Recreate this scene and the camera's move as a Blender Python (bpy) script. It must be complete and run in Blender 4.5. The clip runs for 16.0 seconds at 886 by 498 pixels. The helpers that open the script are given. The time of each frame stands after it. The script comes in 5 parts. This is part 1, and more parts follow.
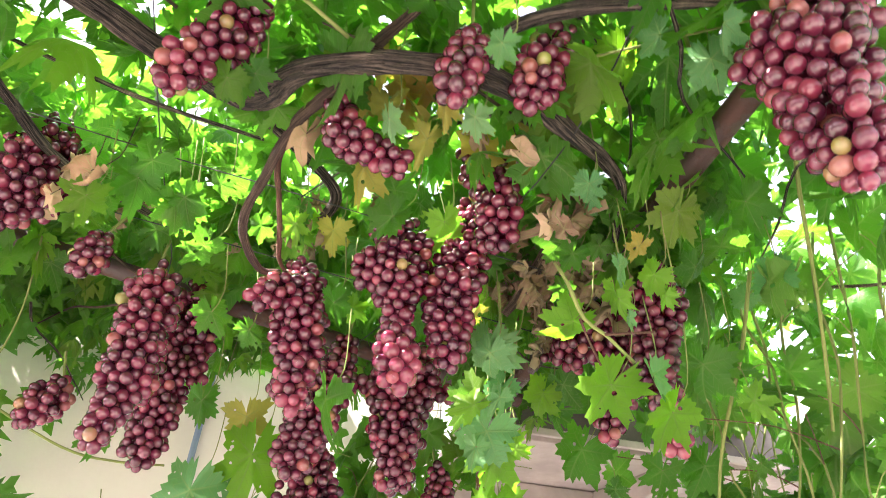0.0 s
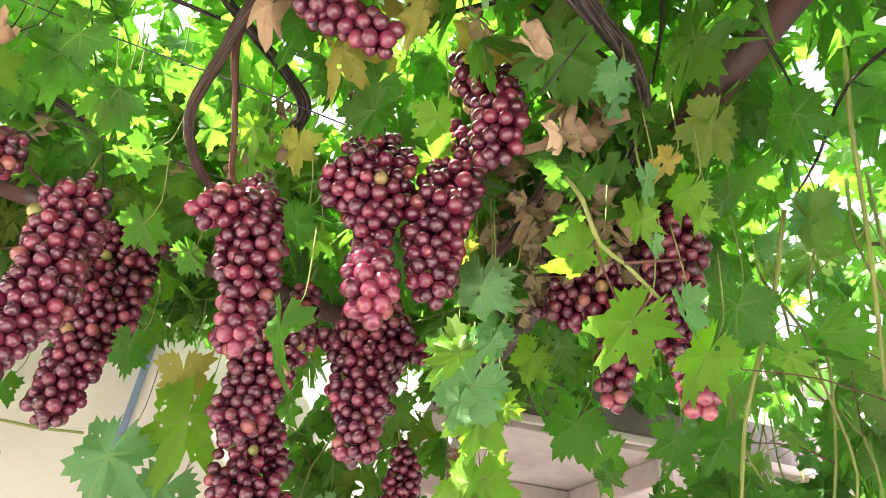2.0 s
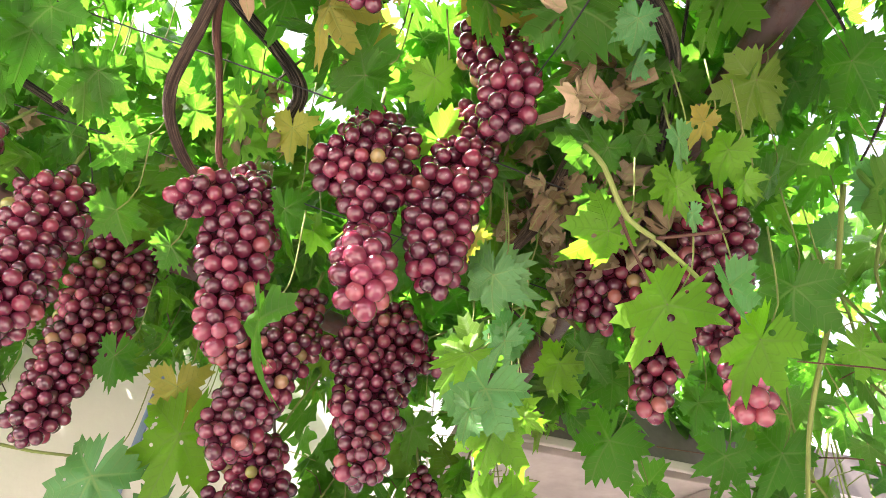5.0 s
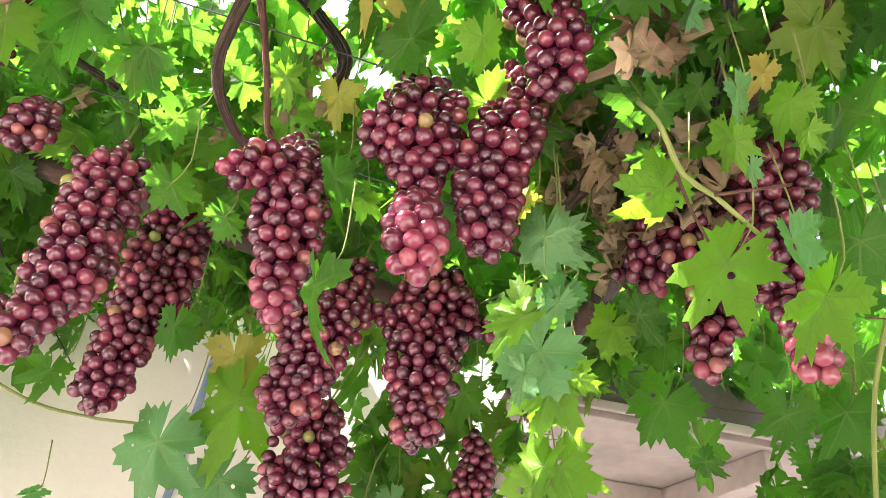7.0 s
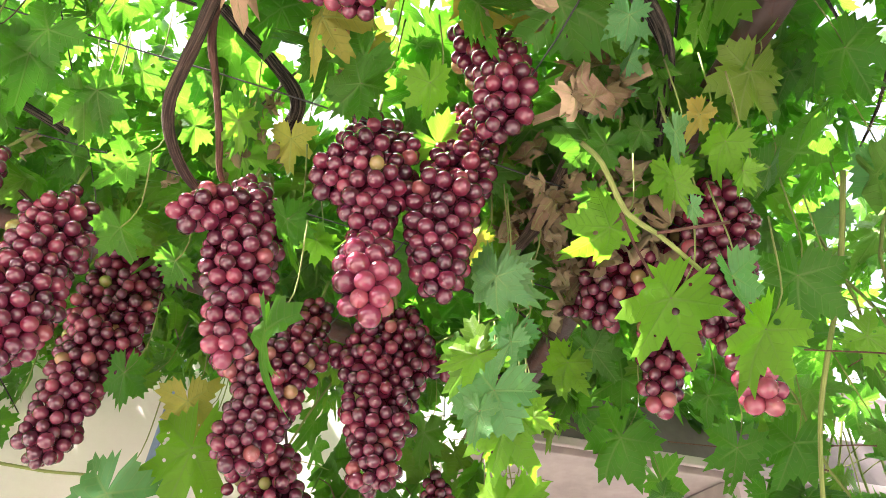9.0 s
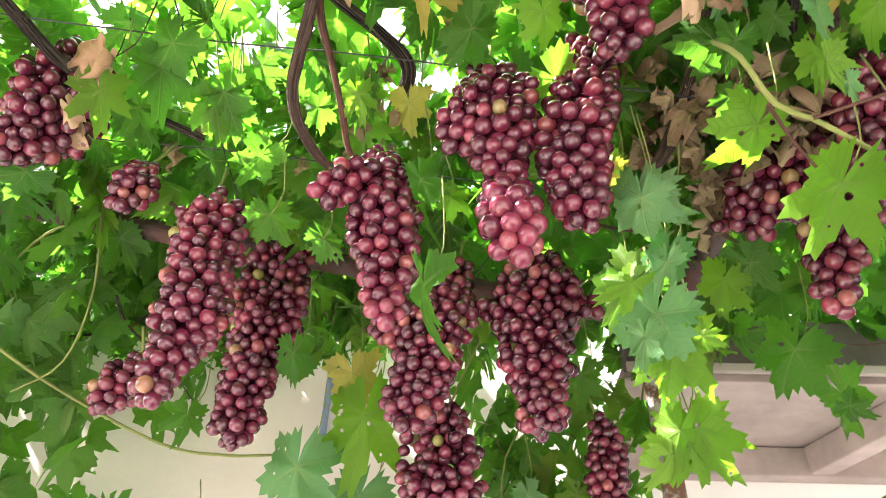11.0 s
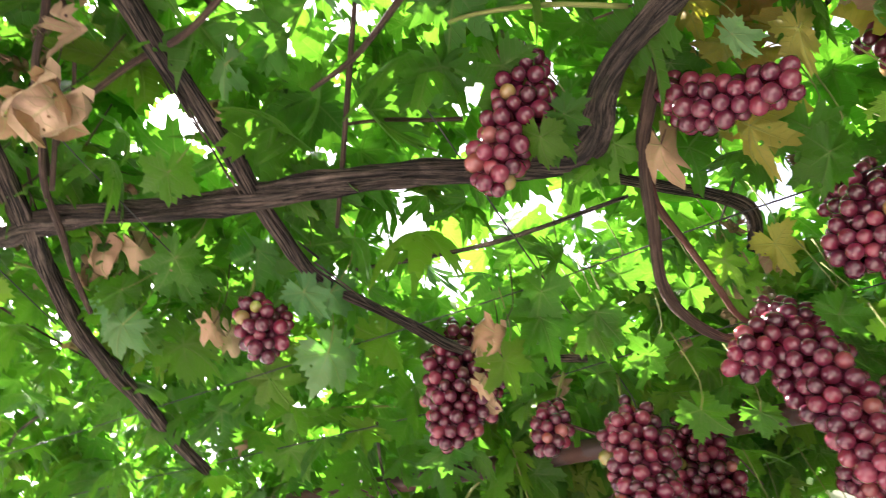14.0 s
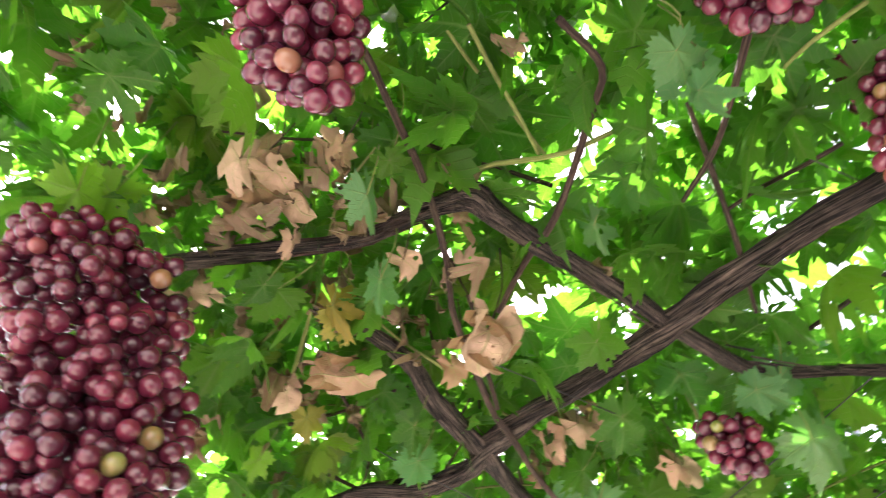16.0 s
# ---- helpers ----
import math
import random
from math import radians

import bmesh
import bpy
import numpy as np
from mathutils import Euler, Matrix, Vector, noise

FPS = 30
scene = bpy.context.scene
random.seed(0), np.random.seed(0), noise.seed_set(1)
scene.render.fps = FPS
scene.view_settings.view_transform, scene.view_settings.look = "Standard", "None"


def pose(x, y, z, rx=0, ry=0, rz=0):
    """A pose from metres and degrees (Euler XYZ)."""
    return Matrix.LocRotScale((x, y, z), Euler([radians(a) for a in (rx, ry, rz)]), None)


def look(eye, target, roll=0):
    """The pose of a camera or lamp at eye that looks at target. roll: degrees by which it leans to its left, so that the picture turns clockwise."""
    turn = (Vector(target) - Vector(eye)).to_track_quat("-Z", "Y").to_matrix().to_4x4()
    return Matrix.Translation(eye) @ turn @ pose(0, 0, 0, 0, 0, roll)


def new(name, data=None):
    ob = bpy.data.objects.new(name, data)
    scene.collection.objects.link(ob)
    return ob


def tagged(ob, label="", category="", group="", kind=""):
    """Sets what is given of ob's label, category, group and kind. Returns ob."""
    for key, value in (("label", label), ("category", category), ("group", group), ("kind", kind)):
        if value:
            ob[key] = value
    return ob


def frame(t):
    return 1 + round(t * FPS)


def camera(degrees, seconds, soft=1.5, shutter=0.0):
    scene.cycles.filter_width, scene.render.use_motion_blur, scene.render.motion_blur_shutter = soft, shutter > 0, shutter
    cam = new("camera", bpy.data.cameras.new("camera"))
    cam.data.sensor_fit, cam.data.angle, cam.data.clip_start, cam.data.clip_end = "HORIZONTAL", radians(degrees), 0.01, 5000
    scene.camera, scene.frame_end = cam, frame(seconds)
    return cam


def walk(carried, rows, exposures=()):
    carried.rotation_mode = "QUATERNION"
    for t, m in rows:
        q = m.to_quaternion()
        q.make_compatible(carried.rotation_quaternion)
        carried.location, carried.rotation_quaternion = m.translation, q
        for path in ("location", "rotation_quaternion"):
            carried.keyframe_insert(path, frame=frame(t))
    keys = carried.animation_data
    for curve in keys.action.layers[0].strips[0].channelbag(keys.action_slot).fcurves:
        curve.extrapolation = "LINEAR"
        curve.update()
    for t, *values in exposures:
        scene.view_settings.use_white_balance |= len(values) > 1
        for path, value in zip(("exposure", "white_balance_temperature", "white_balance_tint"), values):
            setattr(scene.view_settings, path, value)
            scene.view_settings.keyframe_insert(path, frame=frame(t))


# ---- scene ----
cam = camera(64.6, 16.0, 0.6, 0.25)
PATH = [
    (0, (0.028, 0.061, 1.521), (-0.075, 1.667, 2.707), 3.7),
    (0.5, (0.095, 0.139, 1.516), (-0.078, 1.761, 2.672), 2.6),
    (1, (0.093, 0.18, 1.514), (-0.063, 1.77, 2.718), 3.0),
    (1.5, (0.037, 0.257, 1.513), (0.041, 1.842, 2.733), 5.4),
    (2, (-0.006, 0.296, 1.517), (-0.004, 1.868, 2.754), 4.1),
    (2.5, (0.015, 0.374, 1.51), (-0.015, 1.923, 2.775), 3.5),
    (3, (0.053, 0.422, 1.523), (-0.129, 1.965, 2.783), 4.9),
    (3.5, (0.04, 0.43, 1.531), (-0.059, 1.949, 2.828), 5.8),
    (3.7, (0.036, 0.431, 1.526), (-0.105, 1.926, 2.848), 6.0),
    (5.8, (0.043, 0.419, 1.543), (0.004, 1.933, 2.849), 5.8),
    (6, (0.048, 0.423, 1.539), (0.032, 1.941, 2.841), 5.8),
    (6.5, (0.047, 0.431, 1.541), (-0.078, 1.961, 2.822), 8.3),
    (7, (0.026, 0.428, 1.534), (-0.204, 1.981, 2.773), 7.0),
    (7.5, (0.027, 0.435, 1.525), (-0.175, 1.999, 2.755), 5.6),
    (8, (0.049, 0.426, 1.534), (-0.105, 1.971, 2.796), 5.4),
    (8.2, (0.05, 0.422, 1.537), (-0.069, 1.947, 2.826), 4.0),
    (10.3, (0.016, 0.423, 1.52), (-0.267, 1.885, 2.854), 4.2),
    (10.5, (0.013, 0.425, 1.517), (-0.337, 1.902, 2.82), 4.1),
    (11, (0.004, 0.435, 1.51), (-0.447, 1.932, 2.756), 1.9),
    (11.5, (0.006, 0.439, 1.5), (-0.544, 1.961, 2.676), -0.4),
    (12, (0.0, 0.429, 1.509), (-0.661, 1.87, 2.73), -0.7),
    (12.5, (0.01, 0.406, 1.528), (-0.811, 1.628, 2.882), 0.1),
    (13, (0.001, 0.399, 1.516), (-0.94, 1.511, 2.886), -0.9),
    (13.5, (-0.027, 0.358, 1.529), (-0.955, 1.35, 2.997), -1.3),
    (14, (-0.075, 0.315, 1.543), (-1.035, 1.139, 3.092), 0.4),
    (14.5, (-0.104, 0.25, 1.56), (-1.062, 0.883, 3.197), -1.3),
    (15, (-0.114, 0.212, 1.567), (-1.069, 0.729, 3.246), -0.5),
    (15.5, (-0.116, 0.17, 1.571), (-1.081, 0.542, 3.283), -1.4),
    (16, (-0.136, 0.104, 1.555), (-1.115, 0.237, 3.294), -2.1),
]
walk(cam, [(t, look(eye, target, roll)) for t, eye, target, roll in PATH], [(0.0, 3.06, 6450, 22), (11.0, 3.04, 6450, 22), (14.0, 2.54, 6450, 24), (16.0, 2.68, 6450, 24)])

# ---- world and sun ----
SUN_ELEV, SUN_AZ = radians(52), radians(205)         # azimuth from +x, counter-clockwise
world = bpy.data.worlds.new("sky")
scene.world = world
world.use_nodes = True
wn = world.node_tree
sky = wn.nodes.new("ShaderNodeTexSky")
sky.sky_type, sky.sun_disc = "NISHITA", False
sky.air_density, sky.dust_density = 0.8, 5.0
sky.sun_elevation, sky.sun_rotation = SUN_ELEV, radians(90) - SUN_AZ
haze = wn.nodes.new("ShaderNodeHueSaturation")
haze.inputs["Saturation"].default_value = 0.45
wn.links.new(sky.outputs[0], haze.inputs["Color"])
wn.links.new(haze.outputs[0], wn.nodes["Background"].inputs[0])
wn.nodes["Background"].inputs[1].default_value = 0.15
sun = new("sun", bpy.data.lights.new("sun", "SUN"))
sun.data.energy, sun.data.angle, sun.data.color = 5.0, radians(0.53), (1.0, 0.95, 0.86)
sun.matrix_world = look((0, 0, 0), (-math.cos(SUN_AZ) * math.cos(SUN_ELEV), -math.sin(SUN_AZ) * math.cos(SUN_ELEV), -math.sin(SUN_ELEV)))
sun.location = (0, 0, 8)


# ---- node helpers ----
class Nodes:
    """A material with short calls for its nodes."""

    def __init__(self, name):
        self.mat = bpy.data.materials.new(name)
        self.mat.use_nodes = True
        self.tree = self.mat.node_tree
        self.tree.nodes.clear()

    def put(self, kind, out=0, **inputs):
        n = self.tree.nodes.new("ShaderNode" + kind)
        for key, value in inputs.items():
            key = key.replace("_", " ")
            slot = n.inputs[int(key)] if key.isdigit() else n.inputs[key]
            self.fill(slot, value)
        return n

    def fill(self, slot, value):
        if isinstance(value, bpy.types.NodeSocket):
            self.tree.links.new(value, slot)
        elif isinstance(value, bpy.types.Node):
            self.tree.links.new(value.outputs[0], slot)
        else:
            slot.default_value = value

    def math(self, op, a, b=0.0, c=0.0, clamp=False):
        n = self.tree.nodes.new("ShaderNodeMath")
        n.operation, n.use_clamp = op, clamp
        for slot, value in zip(n.inputs, (a, b, c)):
            self.fill(slot, value)
        return n.outputs[0]

    def mix(self, f, a, b, blend="MIX"):
        n = self.tree.nodes.new("ShaderNodeMix")
        n.data_type, n.blend_type = "RGBA", blend
        self.fill(n.inputs[0], f), self.fill(n.inputs[6], a), self.fill(n.inputs[7], b)
        return n.outputs[2]

    def noise(self, scale, detail=4.0, rough=0.55, vector=None):
        n = self.put("TexNoise", Scale=scale, Detail=detail, Roughness=rough)
        if vector is not None:
            self.fill(n.inputs["Vector"], vector)
        return n.outputs[0]

    def ramp(self, f, stops):
        n = self.tree.nodes.new("ShaderNodeValToRGB")
        e = n.color_ramp.elements
        while len(e) < len(stops):
            e.new(0.5)
        for k, (p, c) in zip(e, stops):
            k.position, k.color = p, (*c, 1) if len(c) == 3 else c
        self.fill(n.inputs[0], f)
        return n.outputs[0]

    def span(self, v, a, b, lo=0.0, hi=1.0):
        n = self.put("MapRange")
        for slot, value in zip(n.inputs, (v, a, b, lo, hi)):
            self.fill(slot, value)
        return n.outputs[0]

    def attr(self, name):
        n = self.tree.nodes.new("ShaderNodeAttribute")
        n.attribute_name = name
        return n

    def coords(self):
        return self.tree.nodes.new("ShaderNodeTexCoord").outputs["Object"]

    def place(self):
        return self.tree.nodes.new("ShaderNodeNewGeometry").outputs["Position"]

    def bump(self, height, strength=0.3, distance=0.01):
        return self.put("Bump", Height=height, Strength=strength, Distance=distance).outputs[0]

    def done(self, shader):
        out = self.tree.nodes.new("ShaderNodeOutputMaterial")
        self.fill(out.inputs[0], shader)
        return self.mat


def leaf_material(name, island, stops, through_tint, share=0.52):
    """Leaf blade: matt green, veined, and lets light through."""
    m = Nodes(name)
    if island:
        rnd = m.tree.nodes.new("ShaderNodeNewGeometry").outputs["Random Per Island"]
    else:
        rnd = m.tree.nodes.new("ShaderNodeObjectInfo").outputs["Random"]
    base = m.ramp(rnd, stops)
    blot = m.span(m.noise(35.0, 3.0, vector=m.place()), 0.3, 0.75)
    base = m.mix(m.math("MULTIPLY", blot, 0.35), base, (0.10, 0.16, 0.03, 1))
    vd, va = m.attr("vein_off").outputs["Fac"], m.attr("vein_on").outputs["Fac"]
    main = m.span(vd, 0.008, 0.03, 1.0, 0.0)
    side = m.math("FRACT", m.math("MULTIPLY", m.math("SUBTRACT", va, m.math("MULTIPLY", vd, 0.8)), 7.0))
    side = m.span(m.math("ABSOLUTE", m.math("SUBTRACT", side, 0.5)), 0.02, 0.10, 0.55, 0.0)
    vein = m.math("MAXIMUM", main, side)
    col = m.mix(m.math("MULTIPLY", vein, 0.40), base, (0.22, 0.32, 0.10, 1))
    lit = m.mix(1.0, m.mix(0.6, base, through_tint), (0.80, 1.16, 0.45, 1), "MULTIPLY")
    lit = m.mix(m.math("MULTIPLY", vein, 0.35), lit, (0.16, 0.30, 0.03, 1))
    relief = m.bump(m.math("ADD", m.math("MULTIPLY", vein, 0.6), m.noise(90.0, 3.0, vector=m.place())), 0.5, 0.002)
    body = m.put("BsdfPrincipled", Base_Color=col, Roughness=0.42, Normal=relief)
    body.inputs["Specular IOR Level"].default_value = 0.2
    glow = m.put("BsdfTranslucent", Color=lit, Normal=relief)
    part_lit = m.span(m.math("FRACT", m.math("MULTIPLY", rnd, 13.7)), 0.0, 1.0, share - 0.14, share + 0.16)
    blade = m.put("MixShader", **{"0": part_lit, "1": body, "2": glow})
    cell = m.put("TexVoronoi", Scale=62.0, Vector=m.place())          # small holes eaten by insects
    tint = m.put("SeparateColor", **{"0": cell.outputs["Color"]})
    size = m.math("MULTIPLY", m.math("SUBTRACT", tint.outputs[0], 0.58), 0.66)
    hole = m.math("LESS_THAN", cell.outputs["Distance"], size)
    return m.done(m.put("MixShader", **{"0": hole, "1": blade, "2": m.put("BsdfTransparent")}))


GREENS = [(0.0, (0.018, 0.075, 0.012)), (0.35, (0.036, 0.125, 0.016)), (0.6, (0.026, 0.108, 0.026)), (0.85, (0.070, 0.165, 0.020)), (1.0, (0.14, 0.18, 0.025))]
LEAF = leaf_material("vine leaf", False, GREENS, (0.20, 0.45, 0.055, 1))
FOLIAGE = leaf_material("foliage", True, GREENS, (0.20, 0.45, 0.055, 1))
# FOLIAGE in lighter greens: brightness painted into the hanging side leaves
LIT_FOLIAGE = leaf_material("sunny side foliage", True, [(0.0, (0.042, 0.125, 0.022)), (0.5, (0.070, 0.175, 0.030)), (0.8, (0.055, 0.15, 0.05)), (1.0, (0.15, 0.22, 0.045))], (0.19, 0.42, 0.05, 1), 0.5)
# yellow-green raised so these leaves look sunlit: sunlight painted into the colour
LIME = leaf_material("young lime leaf", False, [(0.0, (0.13, 0.29, 0.03)), (1.0, (0.18, 0.32, 0.035))], (0.30, 0.54, 0.03, 1), 0.58)
# blue-green tone puts the sky's sheen into the leaf colour
PALE = leaf_material("blue-green leaf", False, [(0.0, (0.095, 0.24, 0.095)), (0.5, (0.065, 0.20, 0.075)), (1.0, (0.15, 0.28, 0.13))], (0.12, 0.36, 0.05, 1), 0.38)
DEAD = leaf_material("withered foliage", True, [(0.0, (0.22, 0.13, 0.085)), (0.4, (0.33, 0.22, 0.16)), (0.7, (0.14, 0.07, 0.045)), (1.0, (0.38, 0.27, 0.20))], (0.30, 0.12, 0.05, 1), 0.15)
AUTUMN = leaf_material("turning foliage", True, [(0.0, (0.40, 0.30, 0.07)), (0.5, (0.38, 0.16, 0.07)), (1.0, (0.30, 0.32, 0.07))], (0.45, 0.26, 0.04, 1), 0.45)
YELLOW = leaf_material("yellowing leaf", False, [(0.0, (0.42, 0.30, 0.07)), (1.0, (0.36, 0.34, 0.08))], (0.45, 0.32, 0.04, 1), 0.4)
DRY = leaf_material("dry leaf", False, [(0.0, (0.40, 0.25, 0.16)), (0.5, (0.54, 0.38, 0.27)), (1.0, (0.30, 0.16, 0.09))], (0.30, 0.12, 0.05, 1), 0.15)


def grape_material(name, rosy=False):
    """Dusky red berry skin with a waxy bloom; a few are pink or still green."""
    m = Nodes(name)
    info = m.tree.nodes.new("ShaderNodeObjectInfo")
    co = m.coords()
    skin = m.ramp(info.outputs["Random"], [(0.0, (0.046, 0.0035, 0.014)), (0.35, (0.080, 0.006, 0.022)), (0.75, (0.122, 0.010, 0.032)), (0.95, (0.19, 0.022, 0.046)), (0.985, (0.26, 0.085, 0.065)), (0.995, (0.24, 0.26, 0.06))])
    # pinker skin, which also paints sunlight onto some berries
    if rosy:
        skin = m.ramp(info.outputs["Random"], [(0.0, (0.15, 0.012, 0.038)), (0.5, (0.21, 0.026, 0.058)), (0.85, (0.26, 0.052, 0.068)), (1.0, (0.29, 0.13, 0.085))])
    patch = m.noise(55.0, 3.0, vector=m.place())
    skin = m.mix(m.span(patch, 0.48, 0.8, 0.0, 0.34), skin, (0.23, 0.026, 0.050, 1))
    bloom = m.span(m.noise(140.0, 4.0, vector=m.place()), 0.36, 0.78, 0.01, 0.075)
    skin = m.mix(bloom, skin, (0.38, 0.15, 0.24, 1))
    b = m.put("BsdfPrincipled", Base_Color=skin, Roughness=m.span(bloom, 0.0, 0.075, 0.16, 0.30))
    b.inputs["Coat Weight"].default_value = 0.6
    b.inputs["Coat Roughness"].default_value = 0.05
    b.inputs["Subsurface Weight"].default_value = 0.22
    b.inputs["Subsurface Radius"].default_value = (1.0, 0.25, 0.2)
    b.inputs["Subsurface Scale"].default_value = 0.006
    b.inputs["Specular IOR Level"].default_value = 0.5
    return m.done(b)


GRAPE = grape_material("grape skin")
ROSY = grape_material("rosy grape skin", True)


def bark_material(name, dark, light, ridge=1.0):
    """Fibrous vine bark, stretched along the limb."""
    m = Nodes(name)
    v = m.attr("grain").outputs["Vector"]
    fib = m.noise(110.0, 7.0, 0.7, v)
    broad = m.noise(22.0, 4.0, 0.6, v)
    flake = m.noise(34.0, 5.0, 0.7, m.place())
    col = m.mix(m.math("MULTIPLY", m.span(fib, 0.44, 0.66), m.span(flake, 0.32, 0.66, 0.4, 1.0)), (*dark, 1), (*light, 1))
    col = m.mix(m.span(broad, 0.4, 0.8, 0.0, 0.55), col, (dark[0] * 0.5, dark[1] * 0.5, dark[2] * 0.5, 1))
    b = m.put("BsdfPrincipled", Base_Color=col, Roughness=0.9, Normal=m.bump(m.math("ADD", fib, broad), 1.0 * ridge, 0.012))
    return m.done(b)


BARK = bark_material("old vine bark", (0.008, 0.005, 0.004), (0.44, 0.33, 0.26), 1.3)
CANE = bark_material("brown cane bark", (0.040, 0.021, 0.015), (0.27, 0.175, 0.12), 1.0)
SHOOT = bark_material("green shoot", (0.16, 0.20, 0.05), (0.30, 0.32, 0.10), 0.2)
REDDISH = bark_material("dried stalk", (0.10, 0.04, 0.027), (0.25, 0.12, 0.08), 0.8)


def pipe_material(name, paint, rust, amount):
    m = Nodes(name)
    p = m.place()
    spots = m.span(m.noise(22.0, 6.0, 0.7, p), 0.62 - amount * 0.3, 0.70 - amount * 0.3)
    fine = m.noise(160.0, 4.0, 0.6, p)
    col = m.mix(spots, (*paint, 1), (*rust, 1))
    col = m.mix(m.span(fine, 0.3, 0.8, 0.0, 0.35), col, (rust[0] * 0.5, rust[1] * 0.45, rust[2] * 0.4, 1))
    return m.done(m.put("BsdfPrincipled", Base_Color=col, Roughness=m.span(spots, 0, 1, 0.5, 0.85), Normal=m.bump(m.math("ADD", spots, fine), 0.35, 0.002)))


PIPE = pipe_material("rusty brown pipe", (0.050, 0.026, 0.027), (0.075, 0.034, 0.026), 0.5)
POST = pipe_material("peeling painted post", (0.40, 0.40, 0.37), (0.17, 0.085, 0.05), 0.62)


def plain(name, colour, rough=0.8, grain=40.0, mottle=0.2, broad=2.0, bumpy=0.2):
    m = Nodes(name)
    p = m.place()
    g, w = m.noise(grain, 5.0, 0.6, p), m.noise(broad, 4.0, 0.6, p)
    d = tuple(c * (1 - mottle) for c in colour)
    col = m.mix(m.span(w, 0.35, 0.7), (*d, 1), (*colour, 1))
    col = m.mix(m.span(g, 0.3, 0.8, 0.0, mottle), col, (d[0] * 0.7, d[1] * 0.68, d[2] * 0.64, 1))
    return m.done(m.put("BsdfPrincipled", Base_Color=col, Roughness=rough, Normal=m.bump(g, bumpy, 0.004)))


CREAM = plain("cream plaster", (0.76, 0.72, 0.64), 0.9, 60.0, 0.10)
WHITE = plain("white plaster", (0.88, 0.88, 0.87), 0.9, 60.0, 0.05)
SLAB = plain("stained mauve concrete", (0.50, 0.42, 0.40), 0.9, 30.0, 0.35, 5.0, 0.4)
FASCIA = plain("dark weathered board", (0.17, 0.14, 0.135), 0.85, 40.0, 0.4, 6.0, 0.4)
PAVING = plain("pale dusty paving", (0.36, 0.335, 0.292), 0.9, 18.0, 0.25, 0.7, 0.3)
# for the added unseen walls; paleness set for the light they bounce
FILL_WALL = plain("pale weathered plaster", (0.50, 0.47, 0.42), 0.9, 30.0, 0.3, 2.0, 0.3)
WIRE = plain("black wire", (0.02, 0.02, 0.02), 0.5, 60.0, 0.1)
BLUE = plain("faded blue plastic pipe", (0.22, 0.30, 0.42), 0.6, 60.0, 0.3)


# ---- mesh helpers ----
def link(name, verts, faces, material, parent=None, label="", smooth=True):
    me = bpy.data.meshes.new(name)
    me.from_pydata([tuple(v) for v in verts], [], faces)
    if smooth:
        me.polygons.foreach_set("use_smooth", [True] * len(me.polygons))
    me.materials.append(material)
    ob = new(name, me)
    ob.parent = parent
    if label:
        ob["label"] = label
    return ob


def part(name, bm, material, parent, label=""):
    me = bpy.data.meshes.new(name)
    bm.to_mesh(me)
    bm.free()
    me.materials.append(material)
    ob = new(name, me)
    ob.parent = parent
    if label:
        ob["label"] = label
    return ob


def box(sx, sy, sz, m, bevel=0.006):
    bm = bmesh.new()
    bmesh.ops.create_cube(bm, size=1.0, matrix=Matrix.Diagonal((sx, sy, sz, 1)))
    if bevel:
        bmesh.ops.bevel(bm, geom=bm.edges[:], offset=bevel, segments=2, affect="EDGES", profile=0.5)
    bmesh.ops.transform(bm, matrix=m, verts=bm.verts)
    return bm


def smooth_path(points, step):
    """Catmull-Rom through rows of x, y, z, r."""
    p = [np.array(q, float) for q in points]
    p = [2 * p[0] - p[1]] + p + [2 * p[-1] - p[-2]]
    out = []
    for a, b, c, d in zip(p, p[1:], p[2:], p[3:]):
        n = max(2, int(np.linalg.norm((c - b)[:3]) / step))
        for k in range(n):
            t = k / n
            out.append(0.5 * (2 * b + (c - a) * t + (2 * a - 5 * b + 4 * c - d) * t * t + (3 * b - a - 3 * c + d) * t ** 3))
    out.append(p[-2])
    return np.array(out)


